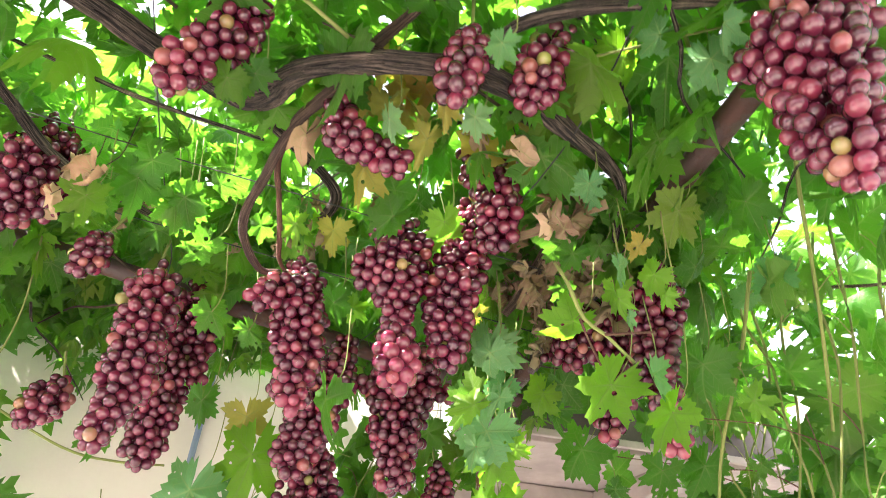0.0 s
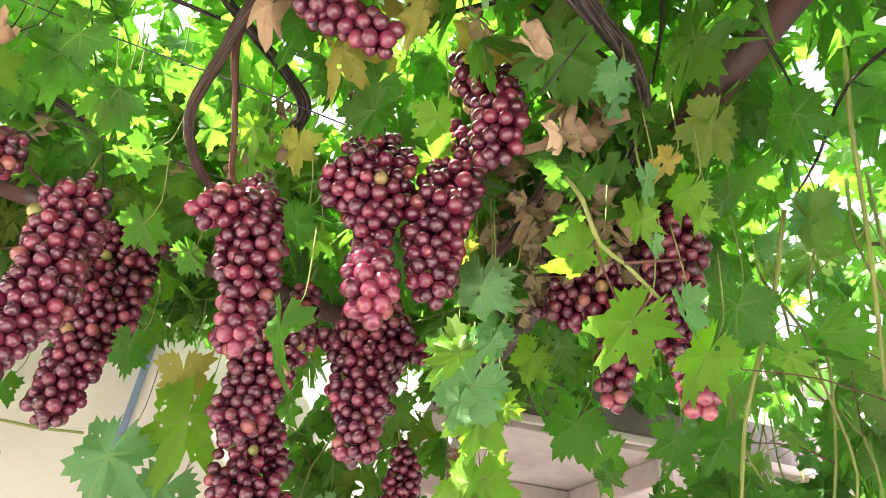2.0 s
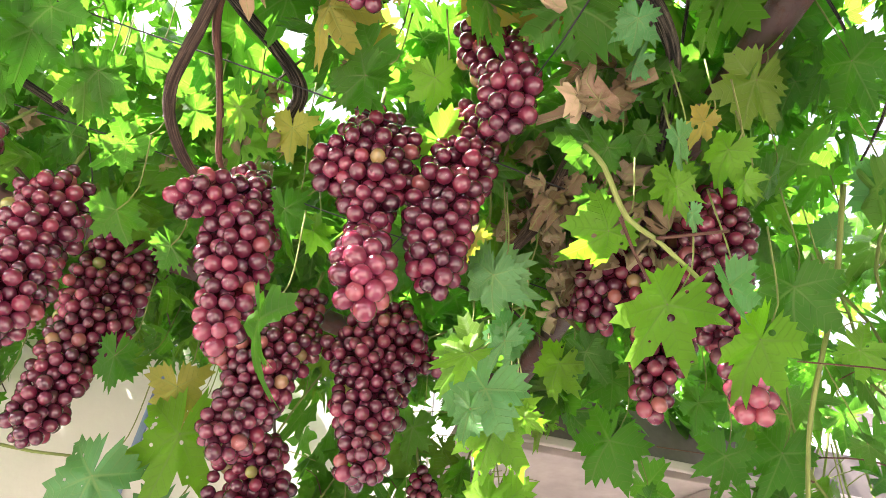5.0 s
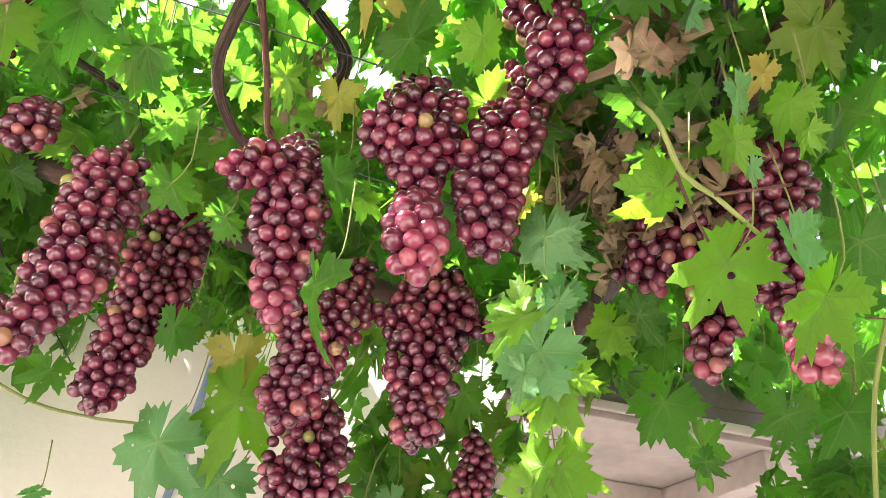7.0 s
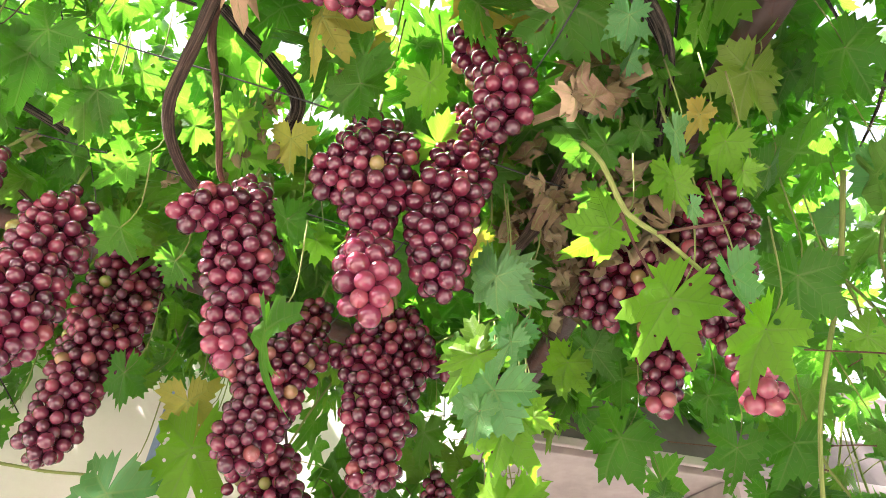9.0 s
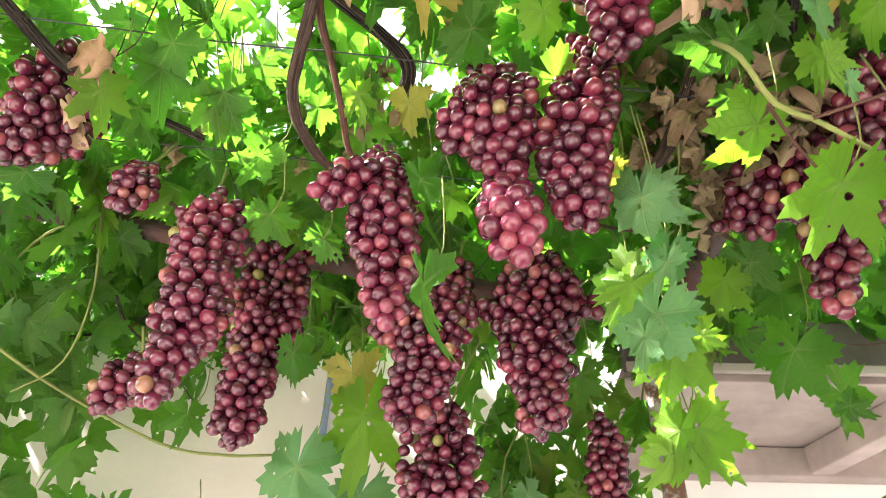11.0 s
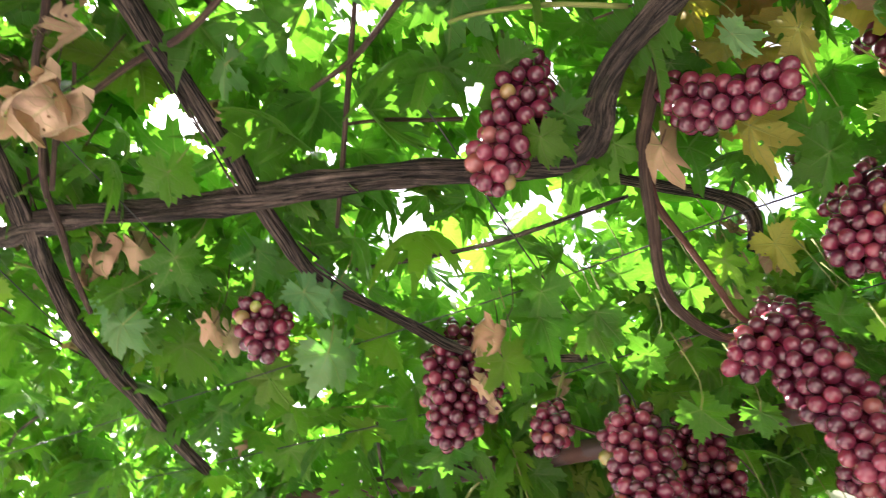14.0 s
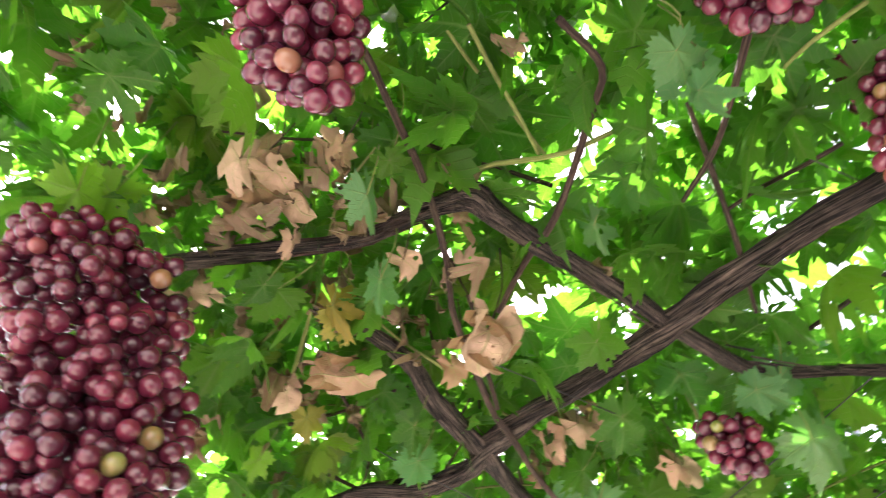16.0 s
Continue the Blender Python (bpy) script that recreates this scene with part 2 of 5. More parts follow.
def limb(name, points, material, parent=None, label="", sides=10, rough=0.12, step=0.02, seed=0, ridges=0.0):
    """A swept, uneven tube through rows of x, y, z, r."""
    rng = np.random.default_rng(seed + 11)
    rows = smooth_path(points, step)
    c, r = rows[:, :3], np.maximum(rows[:, 3], 0.0006)
    tan = np.gradient(c, axis=0)
    tan /= np.linalg.norm(tan, axis=1)[:, None] + 1e-9
    up = np.array((0.13, 0.21, 0.97))
    a = np.cross(tan, up)
    a /= np.linalg.norm(a, axis=1)[:, None] + 1e-9
    b = np.cross(tan, a)
    ang = np.linspace(0, 2 * math.pi, sides, endpoint=False)
    run = np.concatenate([[0], np.cumsum(np.linalg.norm(np.diff(c, axis=0), axis=1))])
    ridge = rng.normal(0, 1, sides) * ridges
    ph = rng.uniform(0, 6.28, 6)
    wob = np.zeros((len(c), sides))
    for k in range(3):
        wob += np.sin(run[:, None] * (23 + 31 * k) + ang[None, :] * (k + 1) + ph[k]) * rough / (k + 1.3)
    for k, q in enumerate((5, 8, 13)):
        wob += np.sin(ang[None, :] * q + ph[3 + k] + run[:, None] * (9 - 5 * k) + 2 * np.sin(run[:, None] * (17 + 9 * k))) * ridges * (0.8, 0.6, 0.45)[k]
    tw = run * 4.0
    prof = 1 + wob + ridge[None, :]
    ca, sa = np.cos(ang[None, :] + tw[:, None]), np.sin(ang[None, :] + tw[:, None])
    pts = c[:, None, :] + (a[:, None, :] * ca[..., None] + b[:, None, :] * sa[..., None]) * (r[:, None] * prof)[..., None]
    n, verts = len(c), pts.reshape(-1, 3)
    faces = [(i * sides + j, i * sides + (j + 1) % sides, (i + 1) * sides + (j + 1) % sides, (i + 1) * sides + j) for i in range(n - 1) for j in range(sides)]
    faces += [tuple(reversed(range(sides))), tuple((n - 1) * sides + j for j in range(sides))]
    ob = link(name, verts, faces, material, parent, label)
    grain = np.stack([np.cos(ang)[None, :].repeat(n, 0) * r[:, None] * 4, np.sin(ang)[None, :].repeat(n, 0) * r[:, None] * 4, (run[:, None] * 0.12 + seed * 3.7).repeat(sides, 1)], -1)
    ob.data.attributes.new("grain", "FLOAT_VECTOR", "POINT").data.foreach_set("vector", grain.astype(np.float32).ravel())
    return ob


def tube(name, a, b, r, material, parent=None, label="", sides=20):
    """A straight round pipe from a to b."""
    a, b = Vector(a), Vector(b)
    bm = bmesh.new()
    bmesh.ops.create_cone(bm, cap_ends=True, segments=sides, radius1=r, radius2=r, depth=(b - a).length)
    bmesh.ops.bevel(bm, geom=[e for e in bm.edges if len(e.link_faces) == 2 and any(len(f.verts) > 4 for f in e.link_faces)], offset=r * 0.12, segments=2, affect="EDGES", profile=0.5)
    bmesh.ops.transform(bm, matrix=Matrix.Translation((a + b) / 2) @ (b - a).to_track_quat("Z", "Y").to_matrix().to_4x4(), verts=bm.verts)
    for f in bm.faces:
        f.smooth = len(f.verts) == 4
    return part(name, bm, material, parent, label)


# ---- leaves ----
LOBES = ((0, 1.04), (0.50, 0.72), (0.95, 0.95), (1.45, 0.66), (1.98, 0.83), (2.42, 0.70), (2.88, 0.60), (3.1416, 0.06))
VEINS = (0.0, 0.92, -0.92, 1.98, -1.98)


def leaf_shape(teeth, rings, rng, deep=1.0):
    """Points, faces and vein offsets of one toothed, five-lobed leaf of unit length, its base at the origin and its tip at +y."""
    n = teeth * 2
    th = np.linspace(-math.pi, math.pi, n, endpoint=False) + 1e-4
    q = np.abs(th)
    ang, rad = np.array(LOBES).T
    rad = rad * np.where(np.arange(len(rad)) % 2 == 1, 1 - 0.25 * (deep - 1) - rng.uniform(-0.04, 0.16), 1 + rng.uniform(-0.08, 0.08))
    i = np.clip(np.searchsorted(ang, q, side="right") - 1, 0, len(ang) - 2)
    f = (q - ang[i]) / (ang[i + 1] - ang[i])
    r = rad[i] + (rad[i + 1] - rad[i]) * (0.5 - 0.5 * np.cos(math.pi * f))
    r = r * np.where(np.arange(n) % 2 == 0, 1 + rng.uniform(0.0, 0.18, n), 1 - rng.uniform(0.04, 0.15, n)) * (1 + 0.06 * np.sin(th * 3 + rng.uniform(0, 6.28)) + 0.05 * np.sin(th * 7 + rng.uniform(0, 6.28)))
    verts, von, voff = [(0, 0, 0)], [0.0], [0.0]
    slim = rng.uniform(0.82, 0.98)
    cup, fold, w1, w2, w3 = rng.uniform(-0.60, 0.15), rng.uniform(0.10, 0.62), rng.uniform(-0.15, 0.15), rng.uniform(0, 6.28), rng.uniform(-0.85, 0.10)
    lop, bend, droop = rng.uniform(-0.28, 0.28), rng.uniform(-0.45, 0.45), rng.uniform(0.0, 0.85)
    for k in range(1, rings + 1):
        for j in range(n):
            rr, t = r[j] * (k / rings) ** 0.85, th[j] * (1 if k == rings else 1)
            d = [abs((t - v + math.pi) % (2 * math.pi) - math.pi) for v in VEINS]
            dm = min(d)
            off, on = rr * math.sin(min(dm, 1.5)), rr * math.cos(min(dm, 1.5))
            x, y = -rr * math.sin(t) * slim + lop * rr * rr * max(math.cos(t), 0) * 0.6, rr * math.cos(t)
            z = cup * rr * rr + fold * off + w1 * rr * math.sin(5 * t + w2) + w3 * max(y, 0) ** 2 * 0.6 + bend * x * y - abs(x) * math.sin(droop)
            x *= math.cos(droop)
            verts.append((x, y, z)), von.append(on), voff.append(off)
    faces = [(0, 1 + j, 1 + (j + 1) % n) for j in range(n)]
    for k in range(rings - 1):
        o = 1 + k * n
        faces += [(o + j, o + n + j, o + n + (j + 1) % n, o + (j + 1) % n) for j in range(n)]
    return np.array(verts), faces, np.array(von), np.array(voff)


def set_veins(me, von, voff):
    me.attributes.new("vein_on", "FLOAT", "POINT").data.foreach_set("value", von.astype(np.float32))
    me.attributes.new("vein_off", "FLOAT", "POINT").data.foreach_set("value", voff.astype(np.float32))


def leaf_mesh(name, material, seed, deep=1.0, crumple=0.0):
    rng = np.random.default_rng(seed)
    v, f, on, off = leaf_shape(11 if crumple > 0.3 else 25, 6, rng, deep)
    if crumple > 0.3:                            # dried: the blade rolls in and buckles
        roll = v[:, 0] * rng.uniform(2.0, 3.2)
        v[:, 2] += 0.45 * (1 - np.cos(roll)) + 0.10 * np.sin(v[:, 1] * 8 + seed) * np.cos(v[:, 0] * 5)
        v[:, 0] = np.sin(roll) * 0.5 + 0.10 * np.sin(v[:, 1] * 4 + seed)
    elif crumple:
        v[:, 2] += crumple * (np.sin(v[:, 0] * 7 + seed) + np.cos(v[:, 1] * 6 + seed * 2)) * np.linalg.norm(v[:, :2], axis=1)
        v[:, 0] *= 1 - 0.5 * crumple
    me = bpy.data.meshes.new(name)
    me.from_pydata([tuple(p) for p in v], [], f)
    me.polygons.foreach_set("use_smooth", [True] * len(me.polygons))
    me.materials.append(material)
    set_veins(me, on, off)
    return me


LEAVES = {
    "green": [leaf_mesh("leaf", LEAF, s, 0.7 + 0.25 * (s % 4)) for s in range(8)],
    "lime": [leaf_mesh("leaf", LIME, 20 + s, 0.9 + 0.2 * s) for s in range(4)],
    "pale": [leaf_mesh("leaf", PALE, 30 + s, 0.8 + 0.2 * s) for s in range(5)],
    "yellow": [leaf_mesh("yellow_leaf", YELLOW, 40 + s, 1.0, 0.08) for s in range(3)],
    "dry": [leaf_mesh("dry_leaf", DRY, 60 + s, 1.2, 0.5) for s in range(4)],
}


def frame_of(base, tip_dir, normal, size):
    y = Vector(tip_dir).normalized()
    z = Vector(normal)
    z = (z - z.dot(y) * y)
    z = z.normalized() if z.length > 1e-4 else y.orthogonal().normalized()
    x = y.cross(z)
    return Matrix.Translation(base) @ Matrix((x, y, z)).transposed().to_4x4() @ Matrix.Scale(size, 4)


def leaf(parent, base, tip, normal, kind="green", pick=None, label=""):
    """One leaf blade from where its stalk meets it to its tip, facing along normal."""
    d = Vector(tip) - Vector(base)
    meshes = LEAVES[kind]
    k = int(abs(base[0] * 977 + base[1] * 613 + base[2] * 389)) if pick is None else pick
    me = meshes[k % len(meshes)]
    ob = new(me.name.split(".")[0], me)
    ob.parent = parent
    ob.matrix_local = frame_of(base, d, normal, d.length * 0.95)
    up = Vector(base) - d * 0.8 + Vector((0, 0.012, 0.10))
    mid = (Vector(base) + up) / 2 + Vector((0.012, 0.008, -0.022))
    limb("leaf_stalk", [(*base, 0.0009), (*mid, 0.0009), (*up, 0.0012)], SHOOT if kind != "dry" else CANE, vine, "", 5, 0.05, 0.02, k)
    if label:
        ob["label"] = label
    return ob


def foliage(name, parent, rows, seed, label="", material=None, teeth=15, rings=2, crumple=0.0):
    """Many small leaves in one mesh; rows of base, tip direction, normal, size."""
    rng = np.random.default_rng(seed)
    kinds = [leaf_shape(teeth, rings, rng, rng.uniform(0.6, 1.4)) for _ in range(12)]
    for q, (v, f, on, off) in enumerate(kinds):
        if crumple:                              # dried and rolled up
            roll = v[:, 0] * rng.uniform(1.5, 3.0)
            v[:, 2] += crumple * (1 - np.cos(roll)) + 0.4 * crumple * np.sin(v[:, 1] * 7 + q)
            v[:, 0] = np.sin(roll) * 0.42 + 0.12 * np.sin(v[:, 1] * 5 + q)
            v[:, 1] *= 1 - 0.2 * np.abs(np.sin(roll))
    vs, idx, counts, ons, offs, o = [], [], [], [], [], 0
    for base, tip, nor, size in rows:
        v, f, on, off = kinds[rng.integers(len(kinds))]
        m = np.array(frame_of(base, tip, nor, size))
        vs.append(v @ m[:3, :3].T + m[:3, 3])
        worn = rng.uniform(size=len(f))
        for q, lost in zip(f, worn):
            if lost < 0.05 and len(q) == 4:      # torn edges and insect holes
                continue
            idx.extend(i + o for i in q)
            counts.append(len(q))
        ons.append(on), offs.append(off)
        o += len(v)
    me = bpy.data.meshes.new(name)
    vs = np.concatenate(vs)
    me.vertices.add(len(vs))
    me.vertices.foreach_set("co", vs.astype(np.float32).ravel())
    me.loops.add(len(idx))
    me.loops.foreach_set("vertex_index", np.array(idx, np.int32))
    me.polygons.add(len(counts))
    me.polygons.foreach_set("loop_start", np.concatenate([[0], np.cumsum(counts)[:-1]]).astype(np.int32))
    me.polygons.foreach_set("use_smooth", [True] * len(counts))
    me.update(calc_edges=True)
    me.validate()
    me.materials.append(material or FOLIAGE)
    set_veins(me, np.concatenate(ons), np.concatenate(offs))
    ob = new(name, me)
    ob.parent = parent
    ob["kind"] = "stuff"
    if label:
        ob["label"] = label
    return ob


# ---- grapes ----
def berry_mesh(seed, skin):
    rng = np.random.default_rng(seed)
    bm = bmesh.new()
    bmesh.ops.create_icosphere(bm, subdivisions=3 if seed == 0 else 2, radius=0.5)
    sx, sz = rng.uniform(0.95, 1.0), rng.uniform(1.02, 1.14)
    for v in bm.verts:
        z = v.co.z
        v.co.x *= sx * (1 + 0.06 * z)
        v.co.y *= (1 + 0.06 * z)
        v.co.z = z * sz
        if z < -0.47:
            v.co.z += 0.03
    for f in bm.faces:
        f.smooth = True
    me = bpy.data.meshes.new("grape")
    bm.to_mesh(me)
    bm.free()
    me.materials.append(skin)
    return me


BERRIES = [berry_mesh(s, GRAPE) for s in range(1, 5)]
ROSY_BERRIES = [berry_mesh(s, ROSY) for s in range(1, 5)]
ROSY_SPOTS = ((-0.328, 1.03, 2.15, 0.034), (-0.256, 1.075, 1.96, 0.026), (-0.075, 1.0, 1.975, 0.036), (0.349, 1.10, 1.935, 0.05), (0.25, 1.19, 1.97, 0.04), (-0.37, 0.62, 2.24, 0.03), (0.37, 0.53, 1.975, 0.026))      # pinker skins: sun on shoulders and tips painted in, besides truly rosy grapes


def packed(axis, size, rng):
    """Places and diameters of berries packed round an axis given as rows of x, y, z, r."""
    rows = smooth_path(axis, 0.008)
    rad = np.maximum(rows[:, 3], size * 0.4)
    area = float(np.sum(2 * math.pi * (rad + size * 0.2) * np.linalg.norm(np.gradient(rows[:, :3], axis=0), axis=1)))
    count = int(area / (size * size * 0.72)) + 6
    k = rng.choice(len(rows), count, p=rad / rad.sum())
    out = rng.normal(0, 1, (count, 3))
    out /= np.linalg.norm(out, axis=1)[:, None]
    p = rows[k, :3] + out * (rad[k] * np.sqrt(rng.uniform(0.3, 1.0, count)))[:, None]
    return p, size * rng.normal(0.98, 0.085, count).clip(0.72, 1.15), rows, rad


def cluster(axis, label, seed, lobes=(), size=0.0222):
    """A hanging bunch with its shoulders: berries pushed apart until they touch, each with its own place."""
    rng = np.random.default_rng(seed)
    top = Vector(axis[0][:3])
    thing = new("grape_cluster")
    thing.location = top
    tagged(thing, label, "grapes", "grape clusters on the vine")
    groups = [packed(axis, size, rng)] + [packed(a, s, rng) for a, s in lobes]
    p = np.concatenate([g[0] for g in groups])
    dia = np.concatenate([g[1] for g in groups])
    rows = np.concatenate([g[2][:, :3] for g in groups])
    rad = np.concatenate([g[3] for g in groups])
    same = np.eye(len(p))
    reach = rad * (1 + 0.14 * np.sin(np.arange(len(rad)) * 0.35 + seed))         # uneven outline
    for _ in range(45):
        d = p[:, None] - p[None]
        dist = np.linalg.norm(d, axis=2) + same
        push = np.clip((dia[:, None] + dia[None]) * 0.47 - dist, 0, None) * (1 - same)
        p = p + (d / dist[..., None] * push[..., None]).sum(1) * 0.30
        gap = np.linalg.norm(p[:, None] - rows[None], axis=2) - rad[None]
        near = np.argmin(gap, axis=1)
        away = p - rows[near]
        l = np.linalg.norm(away, axis=1) + 1e-9
        over = np.clip(l - reach[near], 0, None)
        p = p - away / l[:, None] * (over * 0.35)[:, None]
    near = np.argmin(np.linalg.norm(p[:, None] - rows[None], axis=2), axis=1)
    for j in range(len(p)):
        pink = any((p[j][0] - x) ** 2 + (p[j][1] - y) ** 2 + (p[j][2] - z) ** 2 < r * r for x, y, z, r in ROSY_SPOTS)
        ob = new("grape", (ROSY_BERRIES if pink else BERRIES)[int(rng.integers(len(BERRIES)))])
        ob.parent = thing
        away = Vector(p[j] - rows[near[j]]) + Vector((rng.normal(0, 0.006), rng.normal(0, 0.006), -0.012))
        turn = (-away).to_track_quat("Z", "Y").to_euler()
        ob.matrix_local = Matrix.LocRotScale(Vector(p[j]) - top, turn, Vector((dia[j],) * 3))
    up = Vector((rng.uniform(-0.02, 0.02), rng.uniform(-0.02, 0.02), 0.07))
    stem = [(*up, 0.003), (*(up * 0.5), 0.0026), (0, 0, 0, 0.0026)] + [(*(Vector(r[:3]) - top), 0.0016) for r in axis[1:]]
    limb("stalk", stem, SHOOT if seed % 3 else CANE, thing, "", 6, 0.1, 0.012, seed)
    for a, s in lobes:
        start = min(axis, key=lambda r: (Vector(r[:3]) - Vector(a[0][:3])).length)
        limb("side_stalk", [(*(Vector(r[:3]) - top), 0.0015) for r in [start] + list(a)], SHOOT, thing, "", 6, 0.1, 0.012, seed + 7)
    return thing


# ---- the slope of the trellis: its points turned to fit the camera's view ----
TRELLIS = Matrix.Translation((0, 0.4, 1.5)) @ Vector((0.08, 0.04, -1)).rotation_difference(Vector((0, 0, -1))).to_matrix().to_4x4() @ Matrix.Translation((0, -0.4, -1.5))
LEVEL = TRELLIS.inverted()

# ---- house and ground ----
U, W = Vector((0.965, 0.262, 0)), Vector((-0.262, 0.965, 0))      # along the house wall, and into it
HOUSE = Matrix(((U.x, W.x, 0, 0.256), (U.y, W.y, 0, 2.285), (0, 0, 1, -0.035), (0, 0, 0, 1)))   # origin at the foot of the wall under the eave


def build_house():
    house = tagged(new("house"), "low cream and white plastered house with a weathered wooden eave", "house")
    part("wall", box(3.2, 0.22, 2.80, HOUSE @ Matrix.Translation((-1.95, 0.11, 1.40))), CREAM, house, "cream plastered wall")
    part("wall", box(4.0, 0.22, 2.78, HOUSE @ Matrix.Translation((1.652, 0.11, 1.39))), WHITE, house, "bright white plastered wall")
    eave = part("soffit", box(2.8, 0.37, 0.03, HOUSE @ Matrix.Translation((1.03, -0.187, 2.285)), 0.003), SLAB, house, "stained mauve-grey soffit board")
    part("fascia", box(2.8, 0.03, 0.12, HOUSE @ Matrix.Translation((1.03, -0.389, 2.345)), 0.004), FASCIA, eave, "dark weathered edge board")
    part("moulding", box(2.8, 0.012, 0.022, HOUSE @ Matrix.Translation((1.03, -0.41, 2.281)), 0.003), SLAB, eave, "pale lower edge strip")
    part("wall_plate", box(2.8, 0.045, 0.075, HOUSE @ Matrix.Translation((1.03, -0.0245, 2.230)), 0.004), SLAB, house)
    for x in (0.15, 1.2, 2.2):
        part("bracket", box(0.055, 0.36, 0.068, HOUSE @ Matrix.Translation((x, -0.20, 2.234)) @ Matrix.Rotation(radians(17), 4, "Z") @ Matrix.Translation((0.06, 0.0, 0.0)), 0.004), SLAB, house)
    part("roof", box(7.6, 1.2, 0.05, HOUSE @ Matrix.Translation((0.05, 0.62, 2.87)) @ Matrix.Rotation(radians(4), 4, "X")), FASCIA, house)
    pipe = part("drainpipe", box(0.018, 0.018, 2.54, HOUSE @ Matrix.Translation((-1.07, -0.011, 1.29)), 0.007), BLUE, house, "faded blue drainpipe")
    return house


def build_ground():
    bm = bmesh.new()
    bmesh.ops.create_grid(bm, x_segments=24, y_segments=24, size=400.0)
    tagged(part("ground", bm, PAVING, None), "pale dusty paved yard", "ground", kind="structure")


def yard_wall(a, b, height, label):
    """A plain unseen wall behind the camera, added to block low sky and bounce light."""
    a, b = Vector(a), Vector(b)
    m = Matrix.Translation((a + b) / 2 + Vector((0, 0, height / 2))) @ Matrix.Rotation(math.atan2(b.y - a.y, b.x - a.x), 4, "Z")
    tagged(part("yard_wall", box((b - a).length, 0.2, height, m), FILL_WALL, None), label, "wall", kind="structure")


build_ground()
build_house()
yard_wall((-4.2, 0.5, 0), (-3.4, -4.4, 0), 1.6, "unseen plain pale wall added to shape the light")
yard_wall((-3.3, -4.5, 0), (4.5, -4.5, 0), 1.6, "unseen plain pale wall added to shape the light")

# ---- pergola ----
CORNER = (0.04, 1.665, 2.335)
pergola = tagged(new("pergola"), "rusty brown steel pipe pergola with wires for vines", "pergola")
pergola.matrix_world = TRELLIS
tube("rail", (-2.9, 0.36, 2.335), (0.075, 1.68, 2.335), 0.021, PIPE, pergola)
tube("rail", CORNER, (0.66, -0.40, 2.335), 0.021, PIPE, pergola)
tube("post", LEVEL @ Vector((0.055, 1.74, 0.0)), LEVEL @ Vector((0.055, 1.74, 2.27)), 0.021, POST, pergola, "post with peeling pale paint and rust")
limb("wire", [(-2.0, 0.30, 2.27, 0.0012), (-0.69, 0.785, 2.268, 0.0012), (-0.28, 0.915, 2.262, 0.0012), (0.30, 1.13, 2.27, 0.0012)], WIRE, pergola, "", 5, 0, 0.1)
limb("wire", [(0.19, 0.36, 2.28, 0.0012), (0.094, 0.741, 2.27, 0.0012), (-0.1, 1.10, 2.27, 0.0012), (-0.35, 1.50, 2.31, 0.0012)], WIRE, pergola, "", 5, 0, 0.1)
limb("wire", [(-0.45, 0.50, 2.28, 0.0012), (-0.55, 0.83, 2.27, 0.0012), (-0.63, 1.12, 2.27, 0.0012), (-0.75, 1.33, 2.31, 0.0012)], WIRE, pergola, "", 5, 0, 0.1)
limb("wire", [(-2.0, 0.50, 2.29, 0.0012), (-0.92, 0.93, 2.275, 0.0012), (-0.59, 1.03, 2.27, 0.0012), (0.16, 1.30, 2.28, 0.0012)], WIRE, pergola, "", 5, 0, 0.1)

# ---- the vine ----
vine = tagged(new("grapevine"), "old grapevine with dark fibrous bark trained over the pergola", "grapevine")
vine.matrix_world = TRELLIS
limb("cordon", [(-1.70, -0.45, 2.27, 0.0142), (-1.30, -0.14, 2.268, 0.0142), (-1.19, -0.02, 2.268, 0.0142), (-1.135, 0.06, 2.268, 0.0150), (-1.11, 0.15, 2.266, 0.0150), (-1.045, 0.212, 2.262, 0.0150), (-0.985, 0.234, 2.26, 0.0165), (-0.907, 0.292, 2.262, 0.0150), (-0.835, 0.357, 2.262, 0.0142), (-0.715, 0.445, 2.265, 0.0158), (-0.555, 0.56, 2.265, 0.0150), (-0.44, 0.652, 2.262, 0.0158), (-0.375, 0.700, 2.262, 0.0188), (-0.335, 0.695, 2.265, 0.0188), (-0.29, 0.655, 2.266, 0.0150), (-0.215, 0.630, 2.265, 0.0142), (-0.10, 0.622, 2.26, 0.0135), (0.0, 0.655, 2.265, 0.0142), (0.095, 0.74, 2.28, 0.0112), (0.18, 0.85, 2.30, 0.0083), (0.20, 1.0, 2.31, 0.0060)], BARK, vine, "", 30, 0.19, 0.008, 1, 0.12)
limb("branch", [(-0.715, 0.445, 2.262, 0.0105), (-0.75, 0.51, 2.268, 0.0097), (-0.79, 0.60, 2.272, 0.0083), (-0.765, 0.73, 2.268, 0.0075), (-0.745, 0.83, 2.262, 0.0083), (-0.70, 0.90, 2.255, 0.0067), (-0.62, 1.0, 2.27, 0.0045)], BARK, vine, "", 22, 0.20, 0.008, 2, 0.10)
